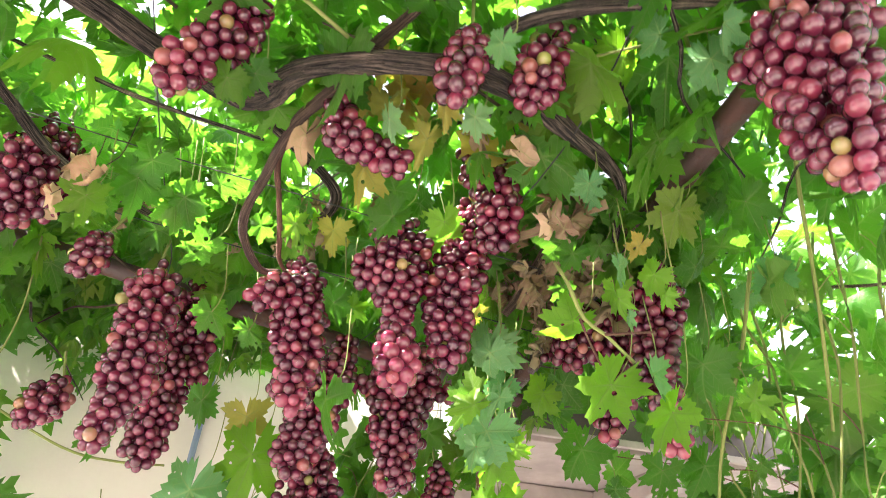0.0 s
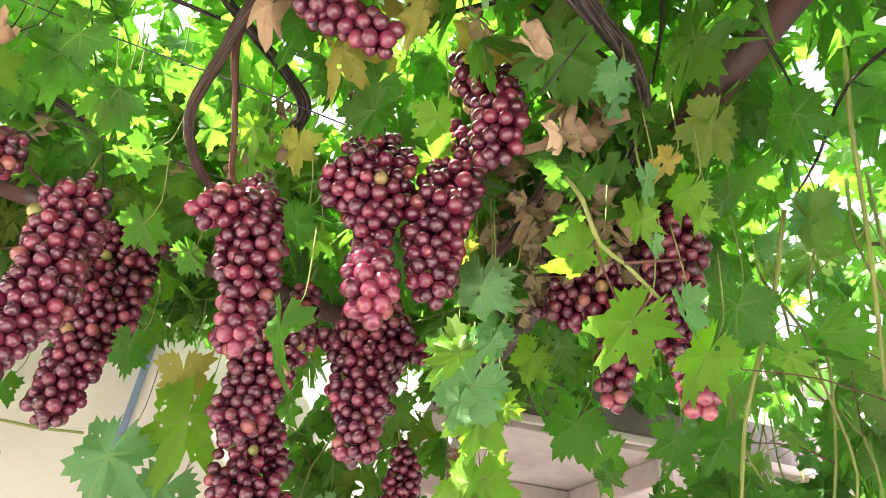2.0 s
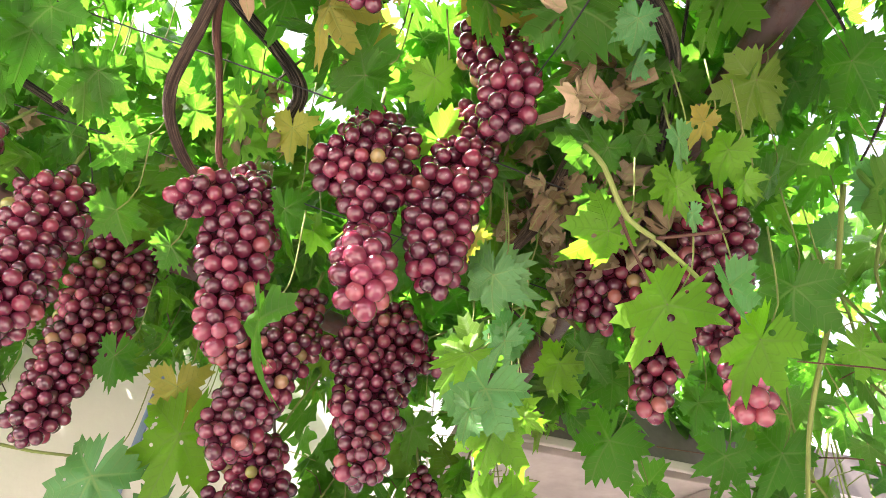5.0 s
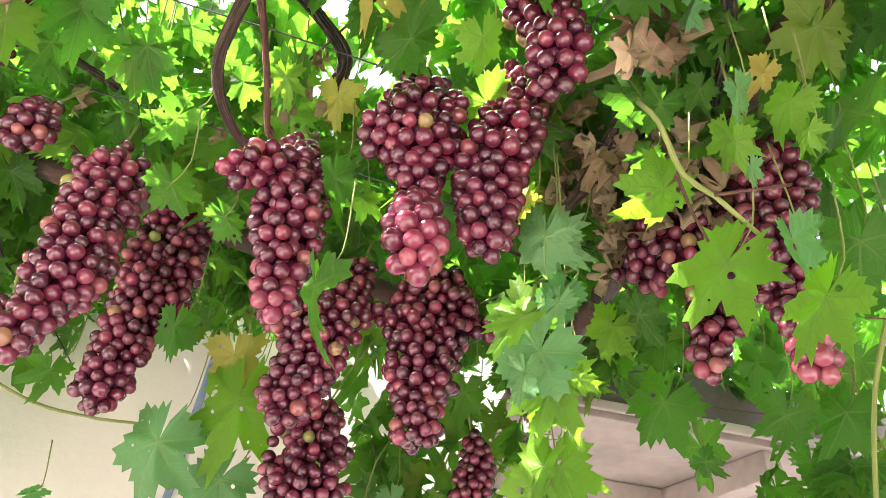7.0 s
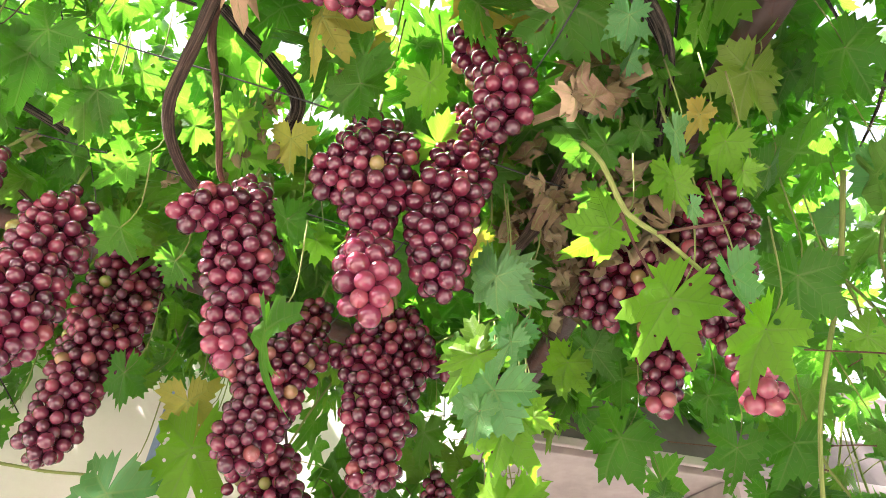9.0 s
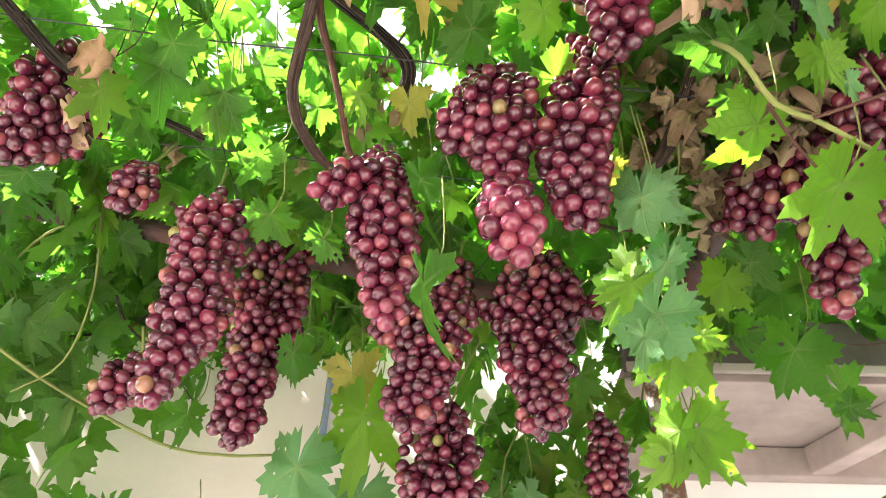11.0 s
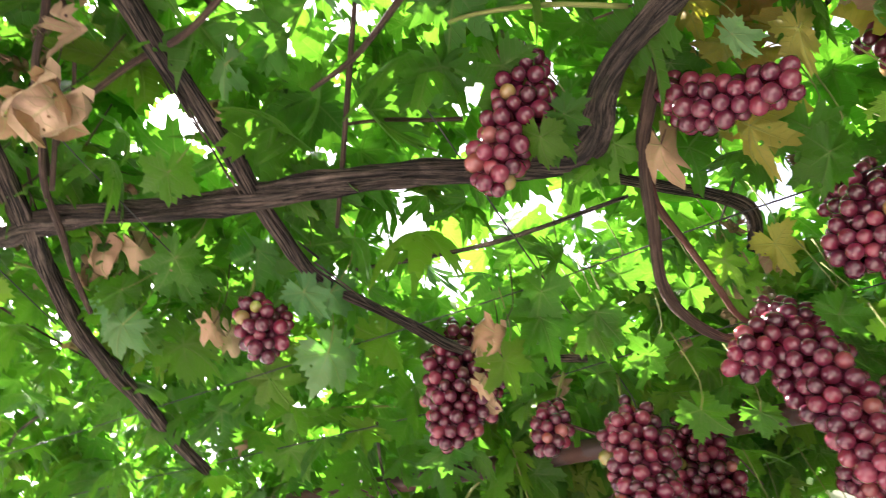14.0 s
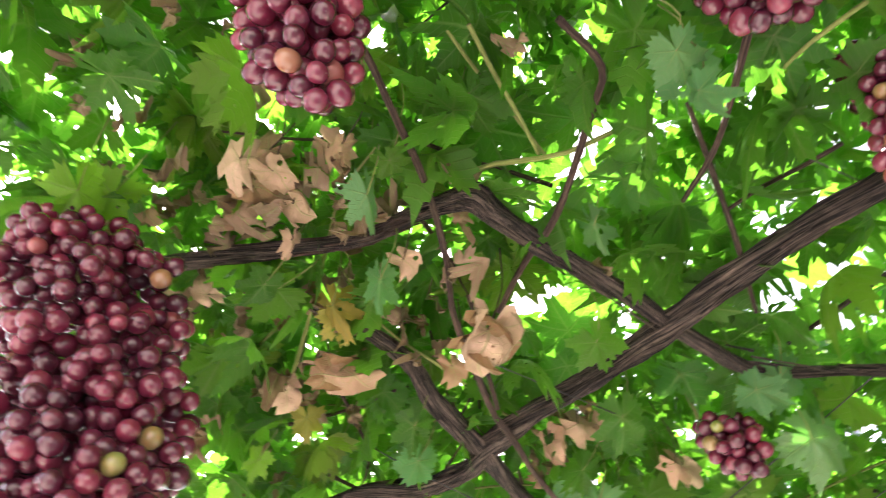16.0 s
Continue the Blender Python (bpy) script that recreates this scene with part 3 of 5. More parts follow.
limb("branch", [(-0.72, 0.448, 2.265, 0.0105), (-0.654, 0.332, 2.272, 0.0110), (-0.612, 0.246, 2.273, 0.0115), (-0.575, 0.182, 2.271, 0.0140), (-0.558, 0.160, 2.268, 0.0165), (-0.567, 0.138, 2.272, 0.0120), (-0.593, 0.090, 2.273, 0.0098), (-0.637, 0.020, 2.276, 0.0098), (-0.68, -0.12, 2.28, 0.0110), (-0.78, -0.45, 2.29, 0.0110)], BARK, vine, "", 22, 0.20, 0.008, 3, 0.10)
limb("branch", [(-0.72, -0.12, 2.30, 0.0090), (-0.82, 0.08, 2.275, 0.0105), (-0.90, 0.145, 2.262, 0.0135), (-0.975, 0.215, 2.258, 0.0150), (-1.07, 0.28, 2.262, 0.0128), (-1.18, 0.385, 2.265, 0.0135), (-1.28, 0.52, 2.27, 0.0128), (-1.45, 0.75, 2.29, 0.0105)], BARK, vine, "", 22, 0.20, 0.008, 4, 0.10)
limb("branch", [(-0.03, 0.625, 2.29, 0.0075), (0.012, 0.582, 2.30, 0.0090), (0.103, 0.549, 2.30, 0.0090), (0.212, 0.532, 2.30, 0.0097), (0.30, 0.515, 2.30, 0.0097), (0.55, 0.45, 2.30, 0.0090)], BARK, vine, "", 22, 0.20, 0.008, 5, 0.10)
limb("branch", [(-0.39, 0.80, 2.33, 0.0067), (-0.363, 0.861, 2.345, 0.0075), (-0.326, 0.922, 2.35, 0.0090), (-0.300, 0.976, 2.345, 0.0097), (-0.315, 1.015, 2.335, 0.0105), (-0.335, 1.035, 2.33, 0.0083)], BARK, vine, "", 22, 0.20, 0.008, 6, 0.10)
limb("cane", [(-0.335, 0.22, 2.27, 0.0045), (-0.385, 0.28, 2.285, 0.0045), (-0.442, 0.28, 2.285, 0.0045), (-0.573, 0.266, 2.28, 0.0045), (-0.648, 0.236, 2.27, 0.0045), (-0.72, 0.215, 2.26, 0.0037)], CANE, vine, "", 8, 0.1, 0.015, 7)
limb("cane", [(-0.33, -0.05, 2.26, 0.0045), (-0.378, 0.014, 2.26, 0.0045), (-0.446, 0.055, 2.255, 0.0045), (-0.536, 0.102, 2.25, 0.0045), (-0.635, 0.136, 2.245, 0.0045), (-0.725, 0.158, 2.24, 0.0045), (-0.87, 0.22, 2.25, 0.0045)], CANE, vine, "", 8, 0.1, 0.015, 8)
limb("cane", [(-0.24, 0.40, 2.24, 0.0030), (-0.303, 0.414, 2.265, 0.0045), (-0.449, 0.426, 2.27, 0.0037), (-0.537, 0.414, 2.28, 0.0030)], CANE, vine, "", 8, 0.1, 0.015, 9)
limb("cane", [(-0.42, 0.39, 2.30, 0.0030), (-0.49, 0.435, 2.285, 0.0037), (-0.586, 0.497, 2.275, 0.0037), (-0.692, 0.561, 2.28, 0.0030)], CANE, vine, "", 8, 0.1, 0.015, 10)
limb("cane", [(-0.384, 0.817, 2.30, 0.0030), (-0.577, 0.744, 2.30, 0.0037), (-0.757, 0.637, 2.30, 0.0030)], BARK, vine, "", 8, 0.1, 0.015, 11)
limb("cane", [(-0.10, 0.57, 2.36, 0.0070), (-0.194, 0.651, 2.328, 0.0078), (-0.246, 0.695, 2.298, 0.0084), (-0.316, 0.758, 2.274, 0.0080), (-0.367, 0.832, 2.24, 0.0076), (-0.405, 0.895, 2.21, 0.0078), (-0.415, 0.95, 2.194, 0.0066), (-0.399, 1.012, 2.184, 0.0052), (-0.379, 1.04, 2.204, 0.0040)], CANE, vine, "", 14, 0.18, 0.010, 12, 0.10)
limb("cane", [(-0.33, 0.78, 2.285, 0.0042), (-0.352, 0.83, 2.26, 0.0044), (-0.359, 0.893, 2.243, 0.0044), (-0.365, 0.95, 2.227, 0.0046), (-0.373, 1.005, 2.208, 0.0040), (-0.37, 1.043, 2.207, 0.0036)], REDDISH, vine, "dried reddish brown cane", 10, 0.2, 0.010, 13, 0.10)
limb("cane", [(0.10, 0.95, 2.31, 0.0083), (0.085, 1.02, 2.30, 0.0090), (0.05, 1.10, 2.26, 0.0090), (0.02, 1.13, 2.22, 0.0060)], CANE, vine, "rough shaggy brown cane", 10, 0.2, 0.012, 14, 0.12)

def bark_strips(points, count, seed, material=BARK):
    """Loose fibrous strips of bark along a limb."""
    rng = np.random.default_rng(seed)
    rows = smooth_path(points, 0.01)
    for k in range(count):
        i = int(rng.integers(2, len(rows) - 14))
        n = int(rng.integers(5, 12))
        a = rng.uniform(0, 6.28)
        seg = rows[i:i + n:2]
        off = np.array((math.cos(a), math.sin(a) * 0.6, math.sin(a) - 0.4))
        off = off / np.linalg.norm(off)
        lift = rng.uniform(0.95, 1.25)
        strip = [(*(r[:3] + off * r[3] * (lift + 0.12 * abs(q - len(seg) / 2))), rng.uniform(0.0009, 0.0022)) for q, r in enumerate(seg)]
        limb("bark_strip", strip, material, vine, "", 5, 0.25, 0.012, seed * 30 + k)


bark_strips([(-1.11, 0.15, 2.266, 0.0150), (-1.045, 0.212, 2.262, 0.0150), (-0.985, 0.234, 2.26, 0.0165), (-0.907, 0.292, 2.262, 0.0150), (-0.715, 0.445, 2.265, 0.0157), (-0.555, 0.56, 2.265, 0.0150), (-0.44, 0.652, 2.262, 0.0157)], 34, 1)
bark_strips([(-0.29, 0.655, 2.266, 0.0150), (-0.215, 0.63, 2.265, 0.0142), (-0.10, 0.622, 2.26, 0.0135), (0.0, 0.655, 2.265, 0.0142), (0.095, 0.74, 2.28, 0.0112)], 22, 2)
bark_strips([(-0.72, 0.448, 2.265, 0.0105), (-0.612, 0.246, 2.273, 0.0115), (-0.562, 0.165, 2.272, 0.0145)], 16, 3)
bark_strips([(-0.567, 0.138, 2.272, 0.0120), (-0.593, 0.090, 2.273, 0.0098), (-0.637, 0.020, 2.276, 0.0098), (-0.68, -0.12, 2.28, 0.0110)], 14, 6, CANE)
bark_strips([(-0.90, 0.145, 2.262, 0.0135), (-0.975, 0.215, 2.258, 0.0150), (-1.18, 0.385, 2.265, 0.0135), (-1.28, 0.52, 2.27, 0.0128)], 16, 4)
bark_strips([(-0.75, 0.51, 2.268, 0.0098), (-0.765, 0.73, 2.268, 0.0075), (-0.70, 0.90, 2.255, 0.0068)], 10, 5)

# ---- grape clusters ----
cluster([(-0.548, 1.084, 2.21, 0.02), (-0.543, 1.088, 2.16, 0.046), (-0.543, 1.088, 2.093, 0.042), (-0.54, 1.091, 2.036, 0.041), (-0.54, 1.09, 1.986, 0.033), (-0.547, 1.084, 1.938, 0.023), (-0.554, 1.079, 1.9, 0.016)], "long bunch of dusky red grapes narrowing to a crooked tail", 100)
cluster([(-0.775, 1.297, 2.077, 0.016), (-0.787, 1.285, 2.046, 0.031), (-0.8, 1.273, 2.015, 0.022), (-0.806, 1.267, 1.993, 0.007)], "small bunch of red grapes hanging far behind a long bunch", 101)
cluster([(-0.583, 1.356, 2.327, 0.038), (-0.592, 1.35, 2.274, 0.066), (-0.59, 1.352, 2.198, 0.068), (-0.588, 1.353, 2.139, 0.056), (-0.599, 1.346, 2.081, 0.043), (-0.598, 1.347, 2.028, 0.037), (-0.604, 1.343, 1.977, 0.031), (-0.601, 1.344, 1.95, 0.011)], "long tapering bunch of dusky red grapes below the pipe", 102)
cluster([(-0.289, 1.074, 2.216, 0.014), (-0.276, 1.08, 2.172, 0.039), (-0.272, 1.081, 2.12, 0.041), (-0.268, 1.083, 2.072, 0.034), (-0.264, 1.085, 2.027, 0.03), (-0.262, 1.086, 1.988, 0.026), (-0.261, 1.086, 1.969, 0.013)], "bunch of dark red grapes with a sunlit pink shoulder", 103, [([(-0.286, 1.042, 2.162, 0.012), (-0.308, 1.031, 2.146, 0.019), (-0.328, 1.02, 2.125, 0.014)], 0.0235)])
cluster([(-0.242, 1.346, 2.219, 0.017), (-0.253, 1.343, 2.171, 0.03), (-0.261, 1.34, 2.116, 0.04), (-0.28, 1.334, 2.069, 0.056), (-0.292, 1.331, 2.024, 0.044), (-0.302, 1.327, 1.977, 0.036), (-0.312, 1.324, 1.942, 0.016)], "red grape bunch with one green grape behind a darker bunch", 104, [([(-0.306, 1.315, 2.089, 0.03), (-0.351, 1.298, 2.089, 0.017)], 0.0222)])
cluster([(-0.283, 1.48, 2.021, 0.015), (-0.3, 1.475, 1.984, 0.046), (-0.301, 1.474, 1.94, 0.064), (-0.295, 1.476, 1.893, 0.061), (-0.288, 1.478, 1.849, 0.042), (-0.289, 1.478, 1.81, 0.022)], "broad low bunch of pinkish red grapes", 105)
cluster([(-0.113, 1.017, 2.274, 0.02), (-0.108, 1.018, 2.223, 0.049), (-0.108, 1.018, 2.17, 0.045), (-0.102, 1.019, 2.114, 0.025), (-0.098, 1.02, 2.08, 0.011)], "broad two-tiered red grape bunch with large loose lower grapes", 106, [([(-0.147, 1.004, 2.18, 0.023), (-0.158, 1.001, 2.156, 0.011)], 0.0222), ([(-0.097, 1.01, 2.056, 0.012), (-0.094, 1.01, 2.022, 0.028), (-0.09, 1.011, 1.993, 0.022), (-0.084, 1.012, 1.979, 0.008)], 0.026)])
cluster([(0.009, 1.036, 2.334, 0.016), (0.014, 1.036, 2.263, 0.032), (-0.005, 1.036, 2.193, 0.044), (-0.018, 1.036, 2.119, 0.038), (-0.017, 1.036, 2.061, 0.03), (-0.015, 1.036, 2.027, 0.012)], "dark red grape bunch pressed against a broader bunch", 107)
cluster([(0.018, 0.926, 2.341, 0.027), (0.047, 0.924, 2.292, 0.035), (0.059, 0.923, 2.239, 0.031), (0.055, 0.923, 2.195, 0.024), (0.042, 0.924, 2.169, 0.009)], "short dull red bunch tucked up under the leaves", 108)
cluster([(-0.1, 1.353, 2.192, 0.027), (-0.114, 1.351, 2.141, 0.073), (-0.124, 1.35, 2.09, 0.06), (-0.121, 1.35, 2.039, 0.05), (-0.119, 1.351, 1.991, 0.034), (-0.119, 1.35, 1.95, 0.033), (-0.107, 1.352, 1.925, 0.018)], "broad-shouldered red bunch with one green grape at its tip", 109, [([(-0.067, 1.356, 2.138, 0.021), (-0.039, 1.358, 2.119, 0.015)], 0.0222), ([(-0.155, 1.345, 2.126, 0.021), (-0.186, 1.339, 2.124, 0.016)], 0.0222)])
cluster([(-0.06, 1.697, 2.083, 0.011), (-0.049, 1.698, 2.038, 0.028), (-0.056, 1.697, 1.984, 0.029), (-0.053, 1.698, 1.932, 0.018), (-0.052, 1.698, 1.888, 0.014)], "small straggling bunch of dark shrivelled grapes", 110)
cluster([(0.322, 1.188, 2.221, 0.031), (0.277, 1.203, 2.188, 0.047), (0.223, 1.218, 2.166, 0.049), (0.183, 1.227, 2.147, 0.032), (0.163, 1.231, 2.137, 0.012)], "shadowed red bunch half hidden behind leaves", 111)
cluster([(0.329, 1.206, 2.315, 0.033), (0.321, 1.209, 2.255, 0.049), (0.307, 1.214, 2.176, 0.045), (0.289, 1.22, 2.104, 0.034), (0.273, 1.225, 2.046, 0.03), (0.26, 1.229, 2.0, 0.016)], "red bunch hanging behind a large green leaf", 112)
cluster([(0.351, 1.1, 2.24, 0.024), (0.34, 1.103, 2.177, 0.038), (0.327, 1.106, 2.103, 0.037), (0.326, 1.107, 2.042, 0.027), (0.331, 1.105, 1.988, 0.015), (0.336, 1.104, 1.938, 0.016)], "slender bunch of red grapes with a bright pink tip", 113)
cluster([(0.395, 0.537, 2.211, 0.042), (0.38, 0.548, 2.158, 0.062), (0.379, 0.549, 2.096, 0.054), (0.382, 0.547, 2.044, 0.039), (0.381, 0.548, 2.003, 0.024), (0.38, 0.548, 1.979, 0.007)], "large heavy bunch of dark red grapes beside the pipe", 114, [([(0.338, 0.564, 2.162, 0.021), (0.321, 0.573, 2.161, 0.014)], 0.0222)])
cluster([(-0.3, 0.619, 2.357, 0.017), (-0.307, 0.639, 2.323, 0.038), (-0.334, 0.647, 2.284, 0.035), (-0.359, 0.645, 2.248, 0.025), (-0.375, 0.645, 2.214, 0.015)], "rosy bunch leaning against the old vine limb", 115)
cluster([(0.011, 0.635, 2.284, 0.013), (0.002, 0.635, 2.23, 0.025), (-0.008, 0.634, 2.186, 0.012)], "small red bunch in front of the vine limb", 116)
cluster([(0.132, 0.667, 2.338, 0.025), (0.111, 0.67, 2.288, 0.028), (0.095, 0.671, 2.239, 0.022), (0.09, 0.671, 2.21, 0.006)], "small red bunch beside the vine limb", 117)
cluster([(-0.712, 0.926, 2.389, 0.034), (-0.722, 0.914, 2.319, 0.067), (-0.721, 0.915, 2.258, 0.064), (-0.734, 0.899, 2.205, 0.033), (-0.738, 0.894, 2.175, 0.01)], "round compact bunch of brownish red grapes", 118)
cluster([(-0.828, 0.574, 2.31, 0.011), (-0.82, 0.602, 2.279, 0.033), (-0.817, 0.614, 2.242, 0.017)], "tiny bunch of red grapes among green leaves", 119)
cluster([(-0.181, 0.759, 2.283, 0.014), (-0.166, 0.765, 2.237, 0.022), (-0.135, 0.774, 2.222, 0.018), (-0.095, 0.783, 2.205, 0.019)], "shaded dark bunch lying over a thin cane", 120)
cluster([(-0.63, 1.017, 2.229, 0.007), (-0.634, 1.013, 2.192, 0.021), (-0.641, 1.005, 2.159, 0.009)], "few loose red grapes near the pipe", 121)
cluster([(-0.164, 0.4, 2.273, 0.064), (-0.187, 0.399, 2.207, 0.062), (-0.196, 0.393, 2.144, 0.027)], "wide bunch of dark red grapes under the leaf roof", 122)
cluster([(-0.225, -0.012, 2.24, 0.05), (-0.257, -0.004, 2.205, 0.054), (-0.283, 0.007, 2.17, 0.045), (-0.303, 0.028, 2.137, 0.028), (-0.311, 0.037, 2.104, 0.012)], "bunch of glossy purple red grapes by a brown cane", 123)
cluster([(-0.556, -0.272, 2.257, 0.033), (-0.583, -0.237, 2.21, 0.087), (-0.615, -0.204, 2.154, 0.101), (-0.637, -0.183, 2.094, 0.101), (-0.652, -0.163, 2.034, 0.094), (-0.659, -0.146, 1.977, 0.078), (-0.655, -0.132, 1.925, 0.044)], "very large bunch of purple red grapes with some yellowish ones", 124)

# ---- single leaves of the vine ----
for base, tip, nor in (
    ((0.002, 1.048, 2.102), (0.003, 1.093, 2.056), (-0.31, -0.67, -0.67)),
    ((0.018, 1.045, 2.105), (-0.027, 1.057, 2.096), (-0.21, -0.95, -0.23)),
    ((0.027, 1.105, 2.060), (0.007, 1.128, 2.028), (-0.30, -0.86, -0.42)),
    ((0.010, 1.134, 1.994), (-0.014, 1.164, 1.932), (-0.20, -0.91, -0.36)),
    ((-0.490, 1.511, 1.923), (-0.526, 1.512, 1.845), (0.30, -0.94, -0.15)),
    ((-0.355, 0.350, 2.243), (-0.390, 0.381, 2.224), (0.36, -0.15, -0.92)),
    ((-1.310, 0.092, 2.292), (-1.326, 0.148, 2.270), (0.76, -0.04, -0.65)),
    ((-1.064, 0.395, 2.267), (-1.078, 0.460, 2.233), (0.92, -0.00, -0.38)),
    ((0.127, 0.908, 2.291), (0.098, 0.941, 2.268), (-0.36, -0.72, -0.59)),
    ((0.005, 1.021, 2.074), (0.002, 1.050, 2.036), (-0.26, -0.78, -0.56)),
    ((0.026, 1.092, 2.036), (0.007, 1.114, 2.005), (-0.63, -0.76, -0.17)),
):
    leaf(vine, base, tip, nor, "pale")
for base, tip, nor in (
    ((-0.005, 1.137, 1.966), (-0.014, 1.160, 1.931), (-0.45, -0.79, -0.40)),
    ((0.232, 0.925, 2.010), (0.245, 0.949, 1.975), (-0.92, -0.06, -0.39)),
    ((0.179, 0.860, 2.144), (0.184, 0.891, 2.121), (-0.94, -0.09, -0.33)),
    ((0.201, 0.914, 2.094), (0.206, 0.931, 2.079), (-0.76, -0.30, -0.58)),
    ((0.136, 0.846, 2.256), (0.143, 0.821, 2.271), (-0.47, -0.55, -0.69)),
    ((0.437, 1.077, 2.272), (0.418, 1.104, 2.258), (-0.37, -0.62, -0.70)),
    ((-0.543, 1.377, 1.916), (-0.570, 1.413, 1.817), (0.21, -0.90, -0.39)),
    ((-0.521, 1.545, 1.898), (-0.566, 1.529, 1.863), (0.50, -0.82, -0.27)),
    ((-0.710, 1.396, 1.817), (-0.688, 1.403, 1.833), (0.28, -0.96, 0.01)),
    ((-0.237, 1.670, 1.991), (-0.219, 1.694, 1.950), (0.43, -0.85, -0.31)),
):
    leaf(vine, base, tip, nor, "pale")
for base, tip, nor in (
    ((0.438, 0.954, 2.232), (0.453, 0.983, 2.192), (-0.24, -0.74, -0.63)),
    ((-0.153, 0.676, 2.211), (-0.147, 0.700, 2.187), (-0.15, -0.67, -0.72)),
    ((-0.038, 0.662, 2.210), (-0.038, 0.687, 2.184), (-0.20, -0.71, -0.68)),
    ((-0.007, 0.535, 2.192), (-0.014, 0.560, 2.173), (-0.09, -0.63, -0.77)),
    ((0.123, 0.769, 2.212), (0.123, 0.795, 2.190), (-0.02, -0.64, -0.77)),
    ((0.184, 0.580, 2.295), (0.162, 0.614, 2.281), (-0.15, -0.46, -0.88)),
    ((0.248, 0.544, 2.271), (0.248, 0.575, 2.247), (-0.86, -0.30, -0.41)),
    ((0.252, 0.606, 2.287), (0.273, 0.637, 2.253), (-0.17, -0.67, -0.72)),
    ((-0.528, 0.038, 2.202), (-0.568, 0.055, 2.182), (0.55, 0.47, -0.69)),
    ((-0.632, 0.059, 2.188), (-0.662, 0.062, 2.158), (0.69, -0.12, -0.72)),
    ((-0.591, 0.319, 2.292), (-0.626, 0.342, 2.272), (0.35, -0.26, -0.90)),
):
    leaf(vine, base, tip, nor, "pale")
for base, tip, nor in (
    ((-0.318, 0.308, 2.145), (-0.345, 0.330, 2.133), (0.34, -0.12, -0.93)),
    ((-0.350, 0.338, 2.143), (-0.376, 0.357, 2.124), (-0.10, -0.77, -0.64)),
    ((-0.947, 0.130, 2.189), (-0.977, 0.118, 2.160), (0.69, 0.02, -0.72)),
    ((-1.031, 0.414, 2.213), (-1.055, 0.420, 2.169), (0.71, -0.53, -0.46)),
    ((-0.796, 0.584, 2.240), (-0.799, 0.632, 2.215), (0.68, -0.31, -0.66)),
    ((-0.846, 0.670, 2.207), (-0.850, 0.729, 2.172), (0.89, -0.18, -0.41)),
    ((-0.782, 0.618, 2.255), (-0.824, 0.641, 2.215), (0.67, -0.06, -0.74)),
    ((-0.865, 0.704, 2.232), (-0.890, 0.724, 2.185), (0.69, -0.45, -0.57)),
    ((-1.403, 0.873, 2.245), (-1.428, 0.865, 2.205), (0.84, -0.20, -0.51)),
):
    leaf(vine, base, tip, nor, "pale")
for base, tip, nor in (
    ((0.027, 1.176, 1.979), (0.009, 1.200, 1.911), (-0.13, -0.94, -0.31)),
    ((0.037, 1.183, 1.994), (0.080, 1.188, 1.979), (-0.11, -0.78, -0.62)),
    ((0.026, 1.286, 1.922), (0.006, 1.309, 1.861), (-0.07, -0.94, -0.33)),
    ((0.048, 1.291, 1.928), (0.073, 1.305, 1.869), (-0.16, -0.94, -0.29)),
    ((0.108, 1.293, 2.156), (0.088, 1.329, 2.116), (-0.26, -0.78, -0.56)),
    ((0.248, 0.884, 2.120), (0.244, 0.901, 2.107), (-0.71, -0.54, -0.46)),
    ((0.179, 0.901, 2.129), (0.183, 0.931, 2.103), (-0.35, -0.57, -0.74)),
    ((-0.579, -0.257, 2.227), (-0.630, -0.286, 2.194), (0.24, 0.52, -0.82)),
    ((-0.337, 0.936, 2.230), (-0.331, 0.967, 2.204), (0.35, -0.64, -0.68)),
    ((-0.077, 0.832, 2.173), (-0.071, 0.868, 2.154), (0.48, -0.47, -0.74)),
    ((-0.245, 1.083, 2.171), (-0.216, 1.108, 2.159), (0.34, -0.69, -0.64)),
):
    leaf(vine, base, tip, nor, "lime")
for base, tip, nor in (
    ((-0.015, 1.117, 2.030), (-0.058, 1.126, 2.009), (-0.02, -0.94, -0.35)),
    ((0.022, 1.183, 1.968), (0.007, 1.209, 1.925), (0.01, -0.85, -0.52)),
    ((0.059, 1.171, 1.985), (0.083, 1.172, 1.973), (-0.23, -0.79, -0.57)),
    ((0.012, 1.302, 1.898), (-0.005, 1.312, 1.858), (0.43, -0.82, -0.39)),
    ((0.037, 1.299, 1.906), (0.058, 1.311, 1.867), (0.18, -0.97, -0.19)),
    ((0.127, 0.974, 2.117), (0.089, 1.003, 2.085), (0.26, -0.54, -0.80)),
    ((0.181, 0.959, 2.006), (0.145, 1.006, 1.960), (-0.36, -0.78, -0.52)),
    ((0.261, 0.949, 1.968), (0.235, 0.987, 1.924), (-0.54, -0.77, -0.35)),
    ((0.183, 0.897, 2.112), (0.191, 0.920, 2.088), (-0.70, -0.38, -0.60)),
    ((0.226, 0.859, 2.131), (0.209, 0.886, 2.113), (-0.52, -0.68, -0.52)),
    ((0.245, 0.879, 2.111), (0.240, 0.900, 2.096), (-0.81, -0.44, -0.38)),
):
    leaf(vine, base, tip, nor, "lime")
